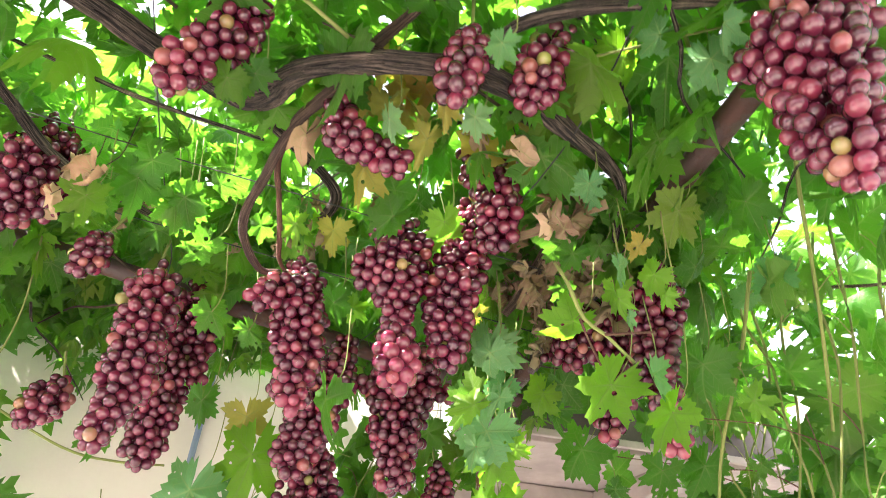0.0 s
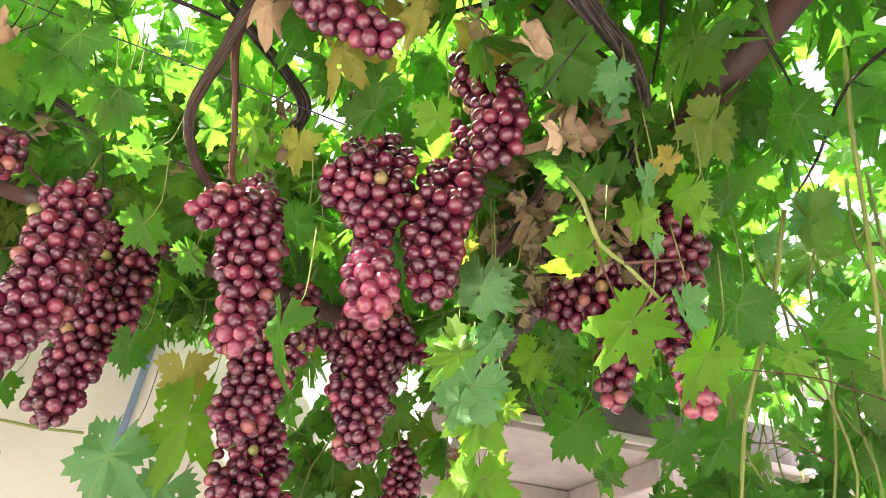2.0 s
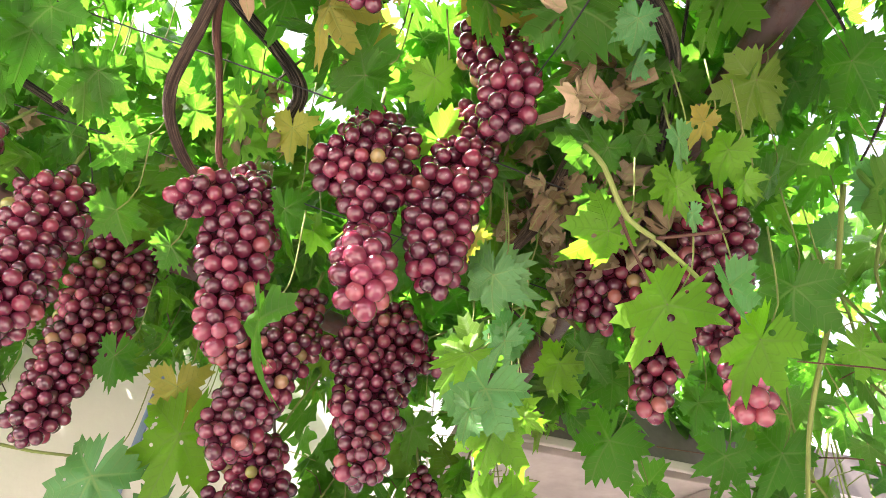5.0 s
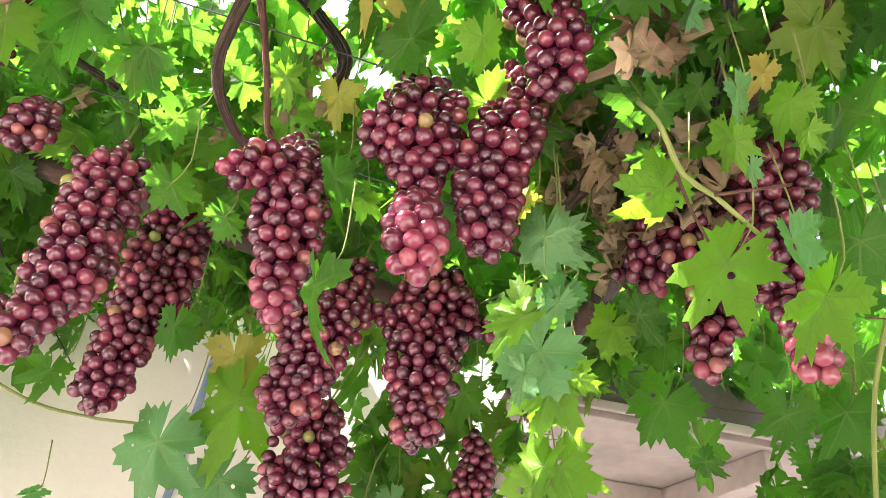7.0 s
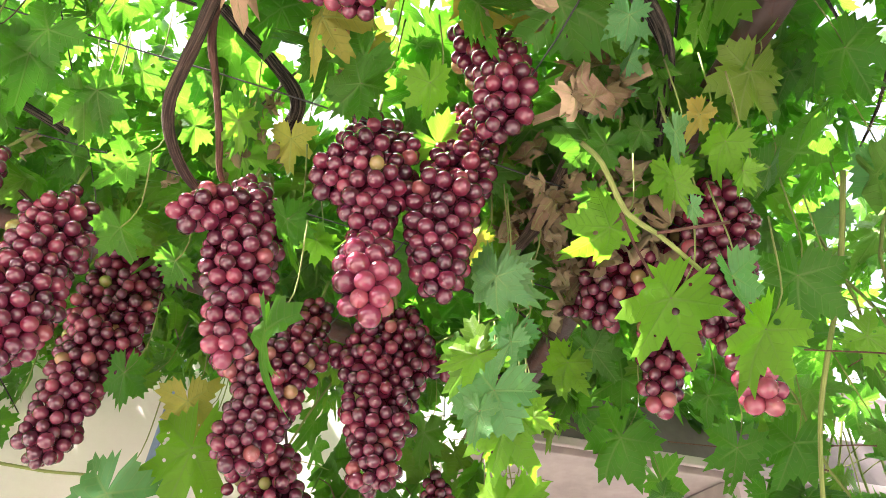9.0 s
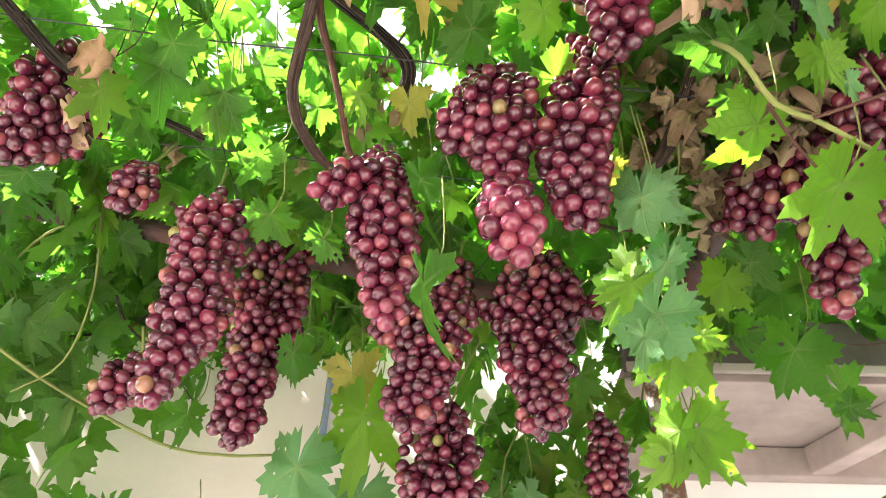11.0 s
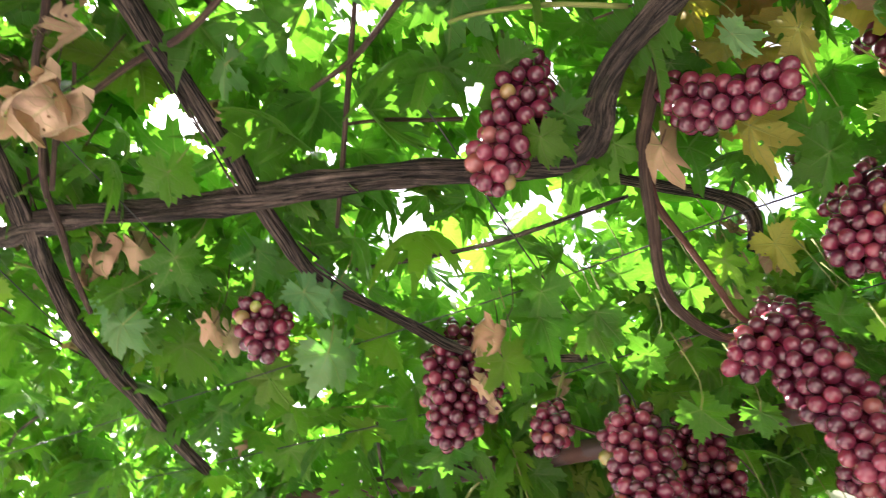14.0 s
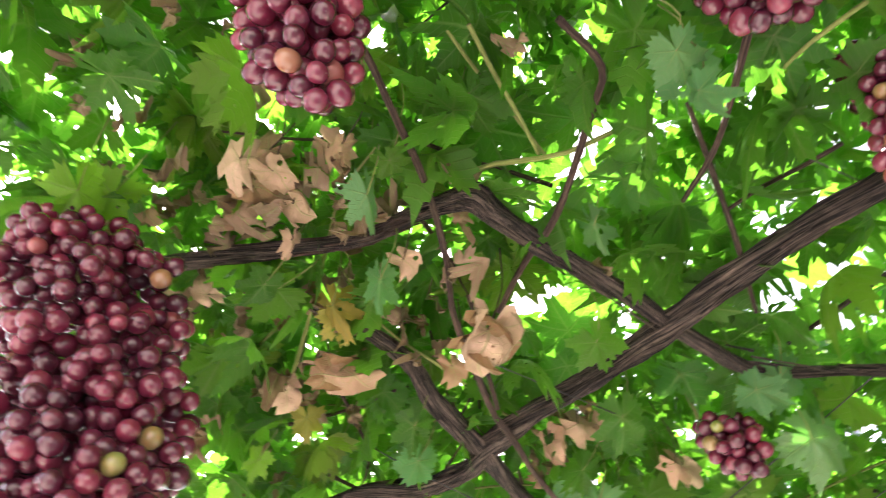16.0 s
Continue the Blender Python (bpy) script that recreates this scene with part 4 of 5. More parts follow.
for base, tip, nor in (
    ((0.416, 1.062, 2.062), (0.451, 1.066, 2.031), (-0.44, -0.68, -0.59)),
    ((-0.447, 1.380, 2.000), (-0.461, 1.415, 1.883), (0.25, -0.92, -0.30)),
    ((-0.032, 1.095, 2.216), (-0.041, 1.121, 2.195), (0.05, -0.63, -0.77)),
    ((0.151, 0.643, 2.334), (0.139, 0.691, 2.293), (0.25, -0.60, -0.76)),
    ((-0.331, 0.456, 2.326), (-0.371, 0.482, 2.314), (0.15, -0.18, -0.97)),
    ((-0.391, 0.502, 2.323), (-0.418, 0.526, 2.306), (0.24, -0.38, -0.89)),
    ((-1.128, 0.229, 2.220), (-1.163, 0.221, 2.168), (0.83, -0.01, -0.55)),
    ((-0.557, -0.278, 2.194), (-0.618, -0.264, 2.178), (0.33, 0.65, -0.68)),
    ((-1.026, -0.109, 2.228), (-1.050, -0.122, 2.199), (0.74, 0.14, -0.66)),
    ((-0.352, 0.983, 2.289), (-0.368, 1.010, 2.260), (0.10, -0.70, -0.70)),
):
    leaf(vine, base, tip, nor, "lime")
for base, tip, nor in (
    ((-0.012, 1.149, 2.059), (-0.052, 1.167, 2.011), (0.00, -0.93, -0.37)),
    ((-0.529, 1.256, 2.045), (-0.531, 1.286, 1.995), (0.32, -0.80, -0.50)),
    ((-0.042, 1.168, 2.073), (-0.063, 1.181, 2.059), (0.01, -0.74, -0.67)),
    ((0.144, 1.275, 2.170), (0.179, 1.297, 2.129), (-0.27, -0.74, -0.61)),
    ((0.318, 0.977, 2.066), (0.314, 1.011, 2.017), (-0.49, -0.74, -0.46)),
    ((-0.702, -0.074, 2.239), (-0.707, -0.133, 2.211), (0.82, 0.18, -0.54)),
    ((-0.494, 0.059, 2.272), (-0.536, 0.077, 2.252), (0.50, 0.20, -0.84)),
    ((-0.446, 0.141, 2.321), (-0.497, 0.162, 2.298), (0.24, -0.38, -0.89)),
    ((-0.523, 0.027, 2.327), (-0.569, 0.064, 2.318), (0.37, 0.24, -0.90)),
    ((-0.471, 0.127, 2.351), (-0.524, 0.140, 2.328), (0.44, 0.25, -0.86)),
    ((-0.653, 0.186, 2.337), (-0.663, 0.230, 2.329), (0.29, -0.11, -0.95)),
):
    leaf(vine, base, tip, nor, "green")
for base, tip, nor in (
    ((-0.339, 0.466, 2.315), (-0.400, 0.508, 2.276), (0.26, -0.42, -0.87)),
    ((-0.277, 0.500, 2.333), (-0.278, 0.556, 2.316), (0.51, -0.25, -0.83)),
    ((-0.368, 0.679, 2.264), (-0.313, 0.692, 2.274), (0.30, -0.80, -0.52)),
    ((-0.228, 0.699, 2.292), (-0.233, 0.736, 2.271), (0.15, -0.47, -0.87)),
    ((-0.467, 0.513, 2.357), (-0.407, 0.502, 2.376), (0.23, -0.32, -0.92)),
    ((-1.073, 0.000, 2.316), (-1.103, -0.016, 2.279), (0.78, -0.07, -0.62)),
    ((-1.180, 0.233, 2.280), (-1.220, 0.218, 2.228), (0.75, 0.18, -0.64)),
    ((-0.974, 0.439, 2.314), (-0.993, 0.486, 2.271), (0.64, -0.36, -0.68)),
    ((-1.058, 0.538, 2.314), (-1.066, 0.583, 2.272), (0.54, -0.52, -0.66)),
    ((-0.087, 0.983, 2.262), (-0.046, 1.025, 2.241), (0.04, -0.48, -0.88)),
    ((-0.025, 1.029, 2.264), (0.027, 1.021, 2.274), (0.03, -0.72, -0.69)),
):
    leaf(vine, base, tip, nor, "green")
for base, tip, nor in (
    ((0.105, 0.881, 2.292), (0.135, 0.917, 2.273), (-0.00, -0.47, -0.88)),
    ((-0.187, 0.899, 2.254), (-0.156, 0.929, 2.240), (0.31, -0.66, -0.68)),
    ((-0.696, 0.940, 2.262), (-0.677, 0.987, 2.242), (0.85, -0.45, -0.26)),
    ((-0.552, 0.922, 2.244), (-0.531, 0.977, 2.230), (0.50, -0.39, -0.77)),
    ((0.089, 0.899, 2.280), (0.127, 0.887, 2.279), (-0.07, -0.16, -0.99)),
    ((0.107, 0.974, 2.271), (0.078, 0.933, 2.298), (0.21, -0.64, -0.74)),
    ((-0.541, 0.915, 2.235), (-0.538, 0.955, 2.196), (0.61, -0.58, -0.54)),
    ((-0.464, 0.889, 2.263), (-0.462, 0.927, 2.243), (-0.18, -0.43, -0.89)),
    ((-0.398, 0.947, 2.230), (-0.396, 0.974, 2.203), (0.16, -0.70, -0.69)),
    ((-0.157, 0.846, 2.188), (-0.194, 0.874, 2.157), (0.24, -0.55, -0.80)),
    ((-0.513, 1.009, 2.223), (-0.544, 1.027, 2.180), (0.64, -0.43, -0.64)),
):
    leaf(vine, base, tip, nor, "green")
for base, tip, nor in (
    ((-0.439, 0.981, 2.072), (-0.424, 1.011, 2.039), (0.74, -0.63, -0.24)),
    ((-0.398, 1.048, 2.085), (-0.375, 1.076, 2.065), (0.59, -0.73, -0.35)),
    ((-0.257, 1.005, 2.128), (-0.251, 1.044, 2.098), (-0.03, -0.61, -0.79)),
    ((-0.226, 0.996, 1.952), (-0.235, 1.032, 1.889), (-0.80, -0.56, -0.21)),
    ((0.121, 0.938, 2.221), (0.105, 0.969, 2.202), (-0.12, -0.58, -0.81)),
    ((0.160, 0.920, 2.228), (0.146, 0.942, 2.211), (-0.13, -0.66, -0.74)),
    ((0.112, 0.996, 2.196), (0.097, 1.014, 2.175), (-0.00, -0.76, -0.65)),
    ((0.336, 0.894, 2.326), (0.327, 0.934, 2.309), (-0.30, -0.44, -0.85)),
    ((0.327, 0.989, 2.258), (0.320, 1.027, 2.230), (0.12, -0.58, -0.81)),
    ((0.370, 1.038, 2.119), (0.364, 1.073, 2.083), (-0.52, -0.65, -0.55)),
    ((0.307, 1.216, 1.997), (0.303, 1.245, 1.947), (-0.05, -0.86, -0.51)),
):
    leaf(vine, base, tip, nor, "green")
for base, tip, nor in (
    ((0.383, 1.232, 2.021), (0.362, 1.264, 1.963), (-0.43, -0.84, -0.32)),
    ((0.300, 1.274, 2.107), (0.292, 1.301, 2.073), (-0.62, -0.67, -0.41)),
    ((-0.150, 1.683, 1.995), (-0.171, 1.696, 1.956), (0.36, -0.80, -0.48)),
    ((-0.730, 1.317, 1.978), (-0.729, 1.331, 1.931), (0.76, -0.63, -0.17)),
    ((-0.619, 1.442, 2.150), (-0.656, 1.447, 2.108), (0.59, -0.56, -0.58)),
    ((-0.131, 1.598, 2.186), (-0.136, 1.629, 2.129), (0.12, -0.87, -0.48)),
    ((0.448, 1.155, 2.002), (0.473, 1.156, 1.983), (-0.22, -0.91, -0.35)),
    ((0.460, 1.295, 1.954), (0.440, 1.314, 1.920), (-0.19, -0.91, -0.37)),
    ((0.283, 1.528, 2.077), (0.310, 1.532, 2.052), (-0.44, -0.66, -0.60)),
    ((-0.572, 0.843, 2.219), (-0.572, 0.874, 2.164), (0.70, -0.62, -0.35)),
    ((-0.359, 0.649, 2.232), (-0.345, 0.675, 2.210), (0.63, -0.66, -0.42)),
):
    leaf(vine, base, tip, nor, "green")
for base, tip, nor in (
    ((0.267, 0.851, 2.251), (0.248, 0.888, 2.204), (0.20, -0.73, -0.66)),
    ((0.354, 0.819, 2.250), (0.379, 0.844, 2.198), (-0.64, -0.52, -0.57)),
    ((-0.618, 0.819, 2.153), (-0.620, 0.855, 2.117), (0.61, -0.54, -0.58)),
    ((-0.502, 0.058, 2.238), (-0.527, 0.076, 2.234), (0.14, -0.04, -0.99)),
    ((-0.641, 0.190, 2.316), (-0.652, 0.228, 2.307), (0.58, -0.03, -0.81)),
    ((-0.364, 0.627, 2.212), (-0.383, 0.651, 2.190), (0.14, -0.59, -0.79)),
    ((-0.334, 0.634, 2.233), (-0.317, 0.660, 2.216), (-0.09, -0.51, -0.85)),
    ((-0.713, 0.337, 2.210), (-0.743, 0.364, 2.186), (0.64, 0.00, -0.77)),
    ((-0.906, 0.120, 2.217), (-0.940, 0.115, 2.185), (0.62, 0.36, -0.70)),
    ((-0.992, 0.384, 2.238), (-1.020, 0.353, 2.206), (0.81, -0.15, -0.57)),
    ((-0.867, 0.413, 2.234), (-0.911, 0.426, 2.192), (0.68, -0.09, -0.73)),
):
    leaf(vine, base, tip, nor, "green")
for base, tip, nor in (
    ((-0.550, 0.823, 2.241), (-0.587, 0.842, 2.194), (0.34, -0.76, -0.55)),
    ((-0.526, 0.910, 2.245), (-0.514, 0.941, 2.205), (0.39, -0.78, -0.49)),
    ((-0.648, 0.898, 2.226), (-0.662, 0.916, 2.189), (0.74, -0.46, -0.50)),
    ((-0.690, -0.088, 2.230), (-0.719, -0.110, 2.205), (0.50, 0.26, -0.82)),
    ((-0.899, -0.311, 2.383), (-0.914, -0.359, 2.339), (0.69, 0.36, -0.63)),
    ((-1.070, 0.456, 2.245), (-1.105, 0.478, 2.206), (0.66, -0.22, -0.72)),
    ((-1.046, 0.670, 2.268), (-1.056, 0.726, 2.237), (0.48, -0.36, -0.80)),
    ((-0.578, 0.862, 2.287), (-0.611, 0.881, 2.253), (0.53, -0.39, -0.75)),
    ((-0.530, 0.927, 2.244), (-0.519, 0.968, 2.204), (0.33, -0.70, -0.63)),
    ((-0.163, 0.845, 2.240), (-0.197, 0.881, 2.214), (0.03, -0.57, -0.82)),
    ((-0.277, 1.055, 2.190), (-0.297, 1.068, 2.166), (0.50, -0.53, -0.68)),
):
    leaf(vine, base, tip, nor, "green")
for base, tip, nor in (
    ((-0.553, 1.200, 2.247), (-0.592, 1.182, 2.239), (0.45, -0.87, -0.20)),
    ((0.195, 1.380, 2.090), (0.158, 1.418, 2.035), (-0.30, -0.86, -0.40)),
    ((-0.935, 0.991, 2.242), (-0.982, 0.962, 2.196), (0.75, -0.29, -0.59)),
):
    leaf(vine, base, tip, nor, "green")
for base, tip, nor in (
    ((-0.477, 1.365, 2.070), (-0.469, 1.412, 2.014), (0.27, -0.76, -0.59)),
    ((-0.031, 1.079, 2.184), (-0.045, 1.105, 2.161), (-0.14, -0.70, -0.70)),
    ((-0.735, -0.006, 2.257), (-0.768, 0.019, 2.223), (0.64, -0.18, -0.75)),
    ((-0.176, 0.667, 2.322), (-0.194, 0.709, 2.302), (0.03, -0.43, -0.90)),
    ((-0.991, -0.048, 2.288), (-1.015, -0.043, 2.256), (0.79, -0.08, -0.60)),
    ((0.211, 0.871, 2.193), (0.200, 0.898, 2.179), (-0.11, -0.48, -0.87)),
    ((-0.505, 1.467, 2.103), (-0.520, 1.472, 2.073), (0.47, -0.80, -0.38)),
    ((-0.203, 0.792, 2.233), (-0.224, 0.835, 2.190), (-0.23, -0.74, -0.63)),
    ((-0.108, 0.732, 2.238), (-0.124, 0.763, 2.206), (0.31, -0.60, -0.74)),
    ((-0.082, 0.669, 2.247), (-0.084, 0.697, 2.215), (-0.27, -0.74, -0.62)),
    ((-0.288, 0.988, 2.265), (-0.288, 1.017, 2.227), (-0.05, -0.80, -0.60)),
):
    leaf(vine, base, tip, nor, "yellow")
for base, tip, nor in (
    ((-0.760, -0.000, 2.263), (-0.795, 0.015, 2.244), (0.56, 0.55, -0.61)),
):
    leaf(vine, base, tip, nor, "yellow")
for base, tip, nor in (
    ((-0.527, -0.087, 2.281), (-0.557, -0.117, 2.258), (0.48, 0.19, -0.86)),
    ((-0.522, -0.020, 2.293), (-0.553, 0.006, 2.276), (0.29, -0.26, -0.92)),
    ((-0.581, -0.109, 2.281), (-0.605, -0.069, 2.282), (0.27, 0.20, -0.94)),
    ((-0.847, 0.027, 2.254), (-0.858, -0.042, 2.238), (0.68, 0.06, -0.73)),
    ((-1.057, 0.373, 2.301), (-1.073, 0.405, 2.279), (0.78, -0.06, -0.63)),
    ((-0.961, 0.394, 2.314), (-0.967, 0.440, 2.298), (0.77, -0.13, -0.63)),
    ((-1.043, 0.570, 2.300), (-1.055, 0.609, 2.275), (0.62, -0.29, -0.73)),
    ((-0.902, 0.010, 2.311), (-0.912, 0.049, 2.313), (0.32, 0.13, -0.94)),
    ((0.075, 0.873, 2.224), (0.085, 0.903, 2.207), (0.21, -0.54, -0.82)),
    ((-0.292, 0.756, 2.255), (-0.300, 0.792, 2.218), (0.34, -0.65, -0.68)),
    ((0.022, 0.781, 2.278), (0.057, 0.790, 2.272), (0.13, -0.89, -0.45)),
):
    leaf(vine, base, tip, nor, "dry")
for base, tip, nor in (
    ((-0.660, 0.824, 2.207), (-0.663, 0.843, 2.172), (0.72, -0.58, -0.37)),
    ((-0.740, 0.895, 2.193), (-0.728, 0.918, 2.174), (0.52, -0.68, -0.52)),
    ((-0.590, -0.058, 2.268), (-0.610, -0.030, 2.262), (0.42, 0.12, -0.90)),
    ((-0.647, -0.062, 2.272), (-0.671, -0.064, 2.253), (0.59, 0.30, -0.75)),
    ((-0.626, 0.083, 2.225), (-0.649, 0.106, 2.214), (0.71, 0.37, -0.60)),
    ((-0.691, 0.194, 2.187), (-0.739, 0.192, 2.146), (0.63, 0.26, -0.73)),
    ((-0.703, 0.187, 2.187), (-0.719, 0.243, 2.178), (0.46, -0.03, -0.89)),
    ((-0.770, 0.158, 2.201), (-0.793, 0.167, 2.177), (0.74, 0.27, -0.62)),
    ((-0.618, 0.801, 2.188), (-0.651, 0.817, 2.158), (0.00, -0.88, -0.48)),
    ((-0.698, 0.846, 2.172), (-0.692, 0.866, 2.150), (0.34, -0.74, -0.59)),
):
    leaf(vine, base, tip, nor, "dry")
for base, tip, nor in (
    ((-0.932, 0.368, 2.275), (-0.939, 0.416, 2.260), (0.84, -0.03, -0.54)),
    ((-0.968, 0.329, 2.268), (-0.982, 0.355, 2.237), (0.93, 0.11, -0.34)),
    ((-0.972, 0.525, 2.251), (-0.983, 0.562, 2.229), (0.89, -0.01, -0.45)),
    ((-1.235, 0.076, 2.276), (-1.237, 0.124, 2.267), (0.66, -0.12, -0.74)),
    ((-1.341, 0.180, 2.262), (-1.334, 0.223, 2.266), (0.60, -0.02, -0.80)),
    ((-0.899, 0.005, 2.282), (-0.904, 0.043, 2.288), (0.82, 0.18, -0.54)),
    ((-0.532, -0.117, 2.260), (-0.574, -0.126, 2.234), (0.49, 0.17, -0.86)),
    ((-0.542, -0.079, 2.257), (-0.580, -0.058, 2.250), (0.22, 0.05, -0.97)),
    ((-0.501, 0.001, 2.264), (-0.525, -0.003, 2.250), (0.50, -0.00, -0.86)),
    ((-0.859, -0.005, 2.259), (-0.870, 0.053, 2.256), (0.46, 0.04, -0.89)),
    ((-0.903, -0.072, 2.258), (-0.931, -0.071, 2.226), (0.71, 0.32, -0.62)),
):
    leaf(vine, base, tip, nor, "dry")
for base, tip, nor in (
    ((-0.759, -0.180, 2.284), (-0.730, -0.196, 2.294), (0.47, 0.33, -0.82)),
):
    leaf(vine, base, tip, nor, "dry")

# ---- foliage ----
# holes in the leaf roof, placed to fit the camera's view
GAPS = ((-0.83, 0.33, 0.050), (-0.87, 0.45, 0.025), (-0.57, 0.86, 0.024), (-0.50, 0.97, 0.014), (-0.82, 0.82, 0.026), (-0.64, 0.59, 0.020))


SUN_FROM = Vector((math.cos(SUN_AZ) * math.cos(SUN_ELEV), math.sin(SUN_AZ) * math.cos(SUN_ELEV), math.sin(SUN_ELEV)))
SUN_FROM = LEVEL.to_3x3() @ SUN_FROM
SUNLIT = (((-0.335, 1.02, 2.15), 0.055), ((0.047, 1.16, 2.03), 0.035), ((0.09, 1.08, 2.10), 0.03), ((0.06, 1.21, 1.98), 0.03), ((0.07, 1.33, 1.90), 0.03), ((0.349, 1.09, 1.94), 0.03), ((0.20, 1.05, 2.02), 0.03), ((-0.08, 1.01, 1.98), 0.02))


def in_sunbeam(x, y, z, slack=0.045):
    """Whether a place lies in the way of the sun on something that it lights."""
    for spot, r in SUNLIT:
        d = Vector((x, y, z)) - LEVEL @ Vector(spot)
        if d.z > 0.05 and (d - SUN_FROM * d.dot(SUN_FROM)).length < r + slack:
            return True
    return False


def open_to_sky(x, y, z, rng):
    """Whether a place lies in one of the leaf roof's holes, slanted from the camera's eye to fit its view, or in the
    way of a sunbeam.
    """
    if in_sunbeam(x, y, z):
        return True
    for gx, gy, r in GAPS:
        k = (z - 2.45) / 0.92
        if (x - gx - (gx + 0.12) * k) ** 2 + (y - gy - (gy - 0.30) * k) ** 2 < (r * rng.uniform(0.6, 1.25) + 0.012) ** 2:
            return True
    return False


def shade_roof(count, x, y, z, seed, size=(0.05, 0.085), slack=0.45, patchy=True):
    rng = np.random.default_rng(seed)
    rows, k = [], rng.uniform(0, 1000)
    while len(rows) < count:
        k += 1
        u, v = (k * 0.7548776662 + rng.normal(0, 0.004)) % 1, (k * 0.5698402910 + rng.normal(0, 0.004)) % 1      # evenly spread
        px, py, pz = x[0] + (x[1] - x[0]) * u, y[0] + (y[1] - y[0]) * v, rng.triangular(z[0], z[0] + 0.35 * (z[1] - z[0]), z[1])
        thin = noise.noise(Vector((px * 3.1, py * 3.1, 2.0))) + 0.7 * noise.noise(Vector((px * 9.0, py * 9.0, 5.0)))      # clumps and thin places
        edge = (0.60 if py > 0.9 else 0.40) * min(1.0, max(0.0, (px - 0.15) / 0.30))
        if px < -1.2 and py > 0.6:
            edge = 0.25
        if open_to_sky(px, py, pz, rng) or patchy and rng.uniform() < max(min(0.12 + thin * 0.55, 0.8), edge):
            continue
        a = rng.uniform(0, 6.28)
        nor = (rng.normal(0, slack), rng.normal(0, slack), 1.0)
        tip = (math.cos(a), math.sin(a), rng.uniform(-0.8, 0.1))
        rows.append(((px, py, pz), tip, nor, rng.uniform(*size)))
    return rows


def curtain(count, a, b, z, thick, seed, size=(0.042, 0.075)):
    """Leaves hanging in an upright screen from a to b."""
    rng = np.random.default_rng(seed)
    a, b = np.array(a), np.array(b)
    d = (b - a) / np.linalg.norm(b - a)
    n = np.array((d[1], -d[0]))
    rows = []
    for _ in range(count):
        p = a + (b - a) * rng.uniform() + n * rng.normal(0, thick)
        nor = (n[0] + rng.normal(0, 0.5), n[1] + rng.normal(0, 0.5), rng.uniform(-0.1, 0.8))
        tip = (rng.normal(0, 0.5), rng.normal(0, 0.5), rng.uniform(-1.3, -0.2))
        rows.append(((p[0], p[1], rng.uniform(*z)), tip, nor, rng.uniform(*size)))
    return rows


def withered(count, centre, spread, seed, size=(0.022, 0.046)):
    """Curled dead leaves caught among the canes."""
    rng = np.random.default_rng(seed)
    rows = []
    for _ in range(count):
        p = np.array(centre) + rng.normal(0, 1, 3) * np.array(spread)
        if in_sunbeam(*p):
            continue
        rows.append((tuple(p), tuple(rng.normal(0, 1, 3) + (0, 0, -0.5)), tuple(rng.normal(0, 1, 3) + (0, 0, 0.4)), rng.uniform(*size)))
    return rows


WITHERED = "curled brown withered leaves"
foliage("withered_leaves", vine, withered(105, (-0.75, -0.10, 2.30), (0.25, 0.16, 0.03), 21), 21, WITHERED, DEAD, 13, 4, 0.5)
foliage("withered_leaves", vine, withered(26, (-1.15, 0.25, 2.31), (0.2, 0.2, 0.03), 22), 22, WITHERED, DEAD, 13, 4, 0.5)
foliage("withered_leaves", vine, withered(60, (0.07, 0.98, 2.29), (0.06, 0.07, 0.03), 23, (0.026, 0.052)), 23, WITHERED, DEAD, 13, 4, 0.5)
foliage("withered_leaves", vine, withered(80, (0.11, 1.10, 2.28), (0.07, 0.08, 0.035), 28, (0.026, 0.052)), 28, WITHERED, DEAD, 13, 4, 0.5)
foliage("withered_leaves", vine, withered(16, (-0.30, 0.98, 2.30), (0.09, 0.07, 0.02), 24), 24, WITHERED, DEAD, 13, 4, 0.5)
foliage("withered_leaves", vine, withered(14, (-0.62, 1.0, 2.29), (0.12, 0.06, 0.02), 25), 25, WITHERED, DEAD, 13, 4, 0.5)
foliage("turning_leaves", vine, withered(40, (1.05, 1.75, 1.95), (0.13, 0.12, 0.12), 26, (0.04, 0.07)), 26, "yellow and reddish turning leaves", AUTUMN)
foliage("turning_leaves", vine, withered(16, (-0.12, 0.80, 2.34), (0.12, 0.06, 0.02), 27, (0.04, 0.06)), 27, "", AUTUMN)


def stray_canes(count, x, y, z, seed):
    """Thin canes that cross under the leaf roof."""
    rng = np.random.default_rng(seed)
    for k in range(count):
        p = np.array((rng.uniform(*x), rng.uniform(*y), rng.uniform(*z)))
        a = rng.uniform(0, 6.28)
        rows = []
        for q in range(5):
            rows.append((*p, 0.0035 - 0.0005 * q))
            a += rng.normal(0, 0.25)
            p = p + np.array((math.cos(a), math.sin(a), rng.normal(0, 0.12))) * rng.uniform(0.09, 0.15)
            p[2] = min(max(p[2], z[0]), z[1])
        if any(in_sunbeam(*q[:3], 0.02) for q in smooth_path(rows, 0.02)):
            continue
        limb("cane", rows, (CANE, SHOOT, CANE, BARK)[k % 4], vine, "", 6, 0.08, 0.03, seed * 40 + k)


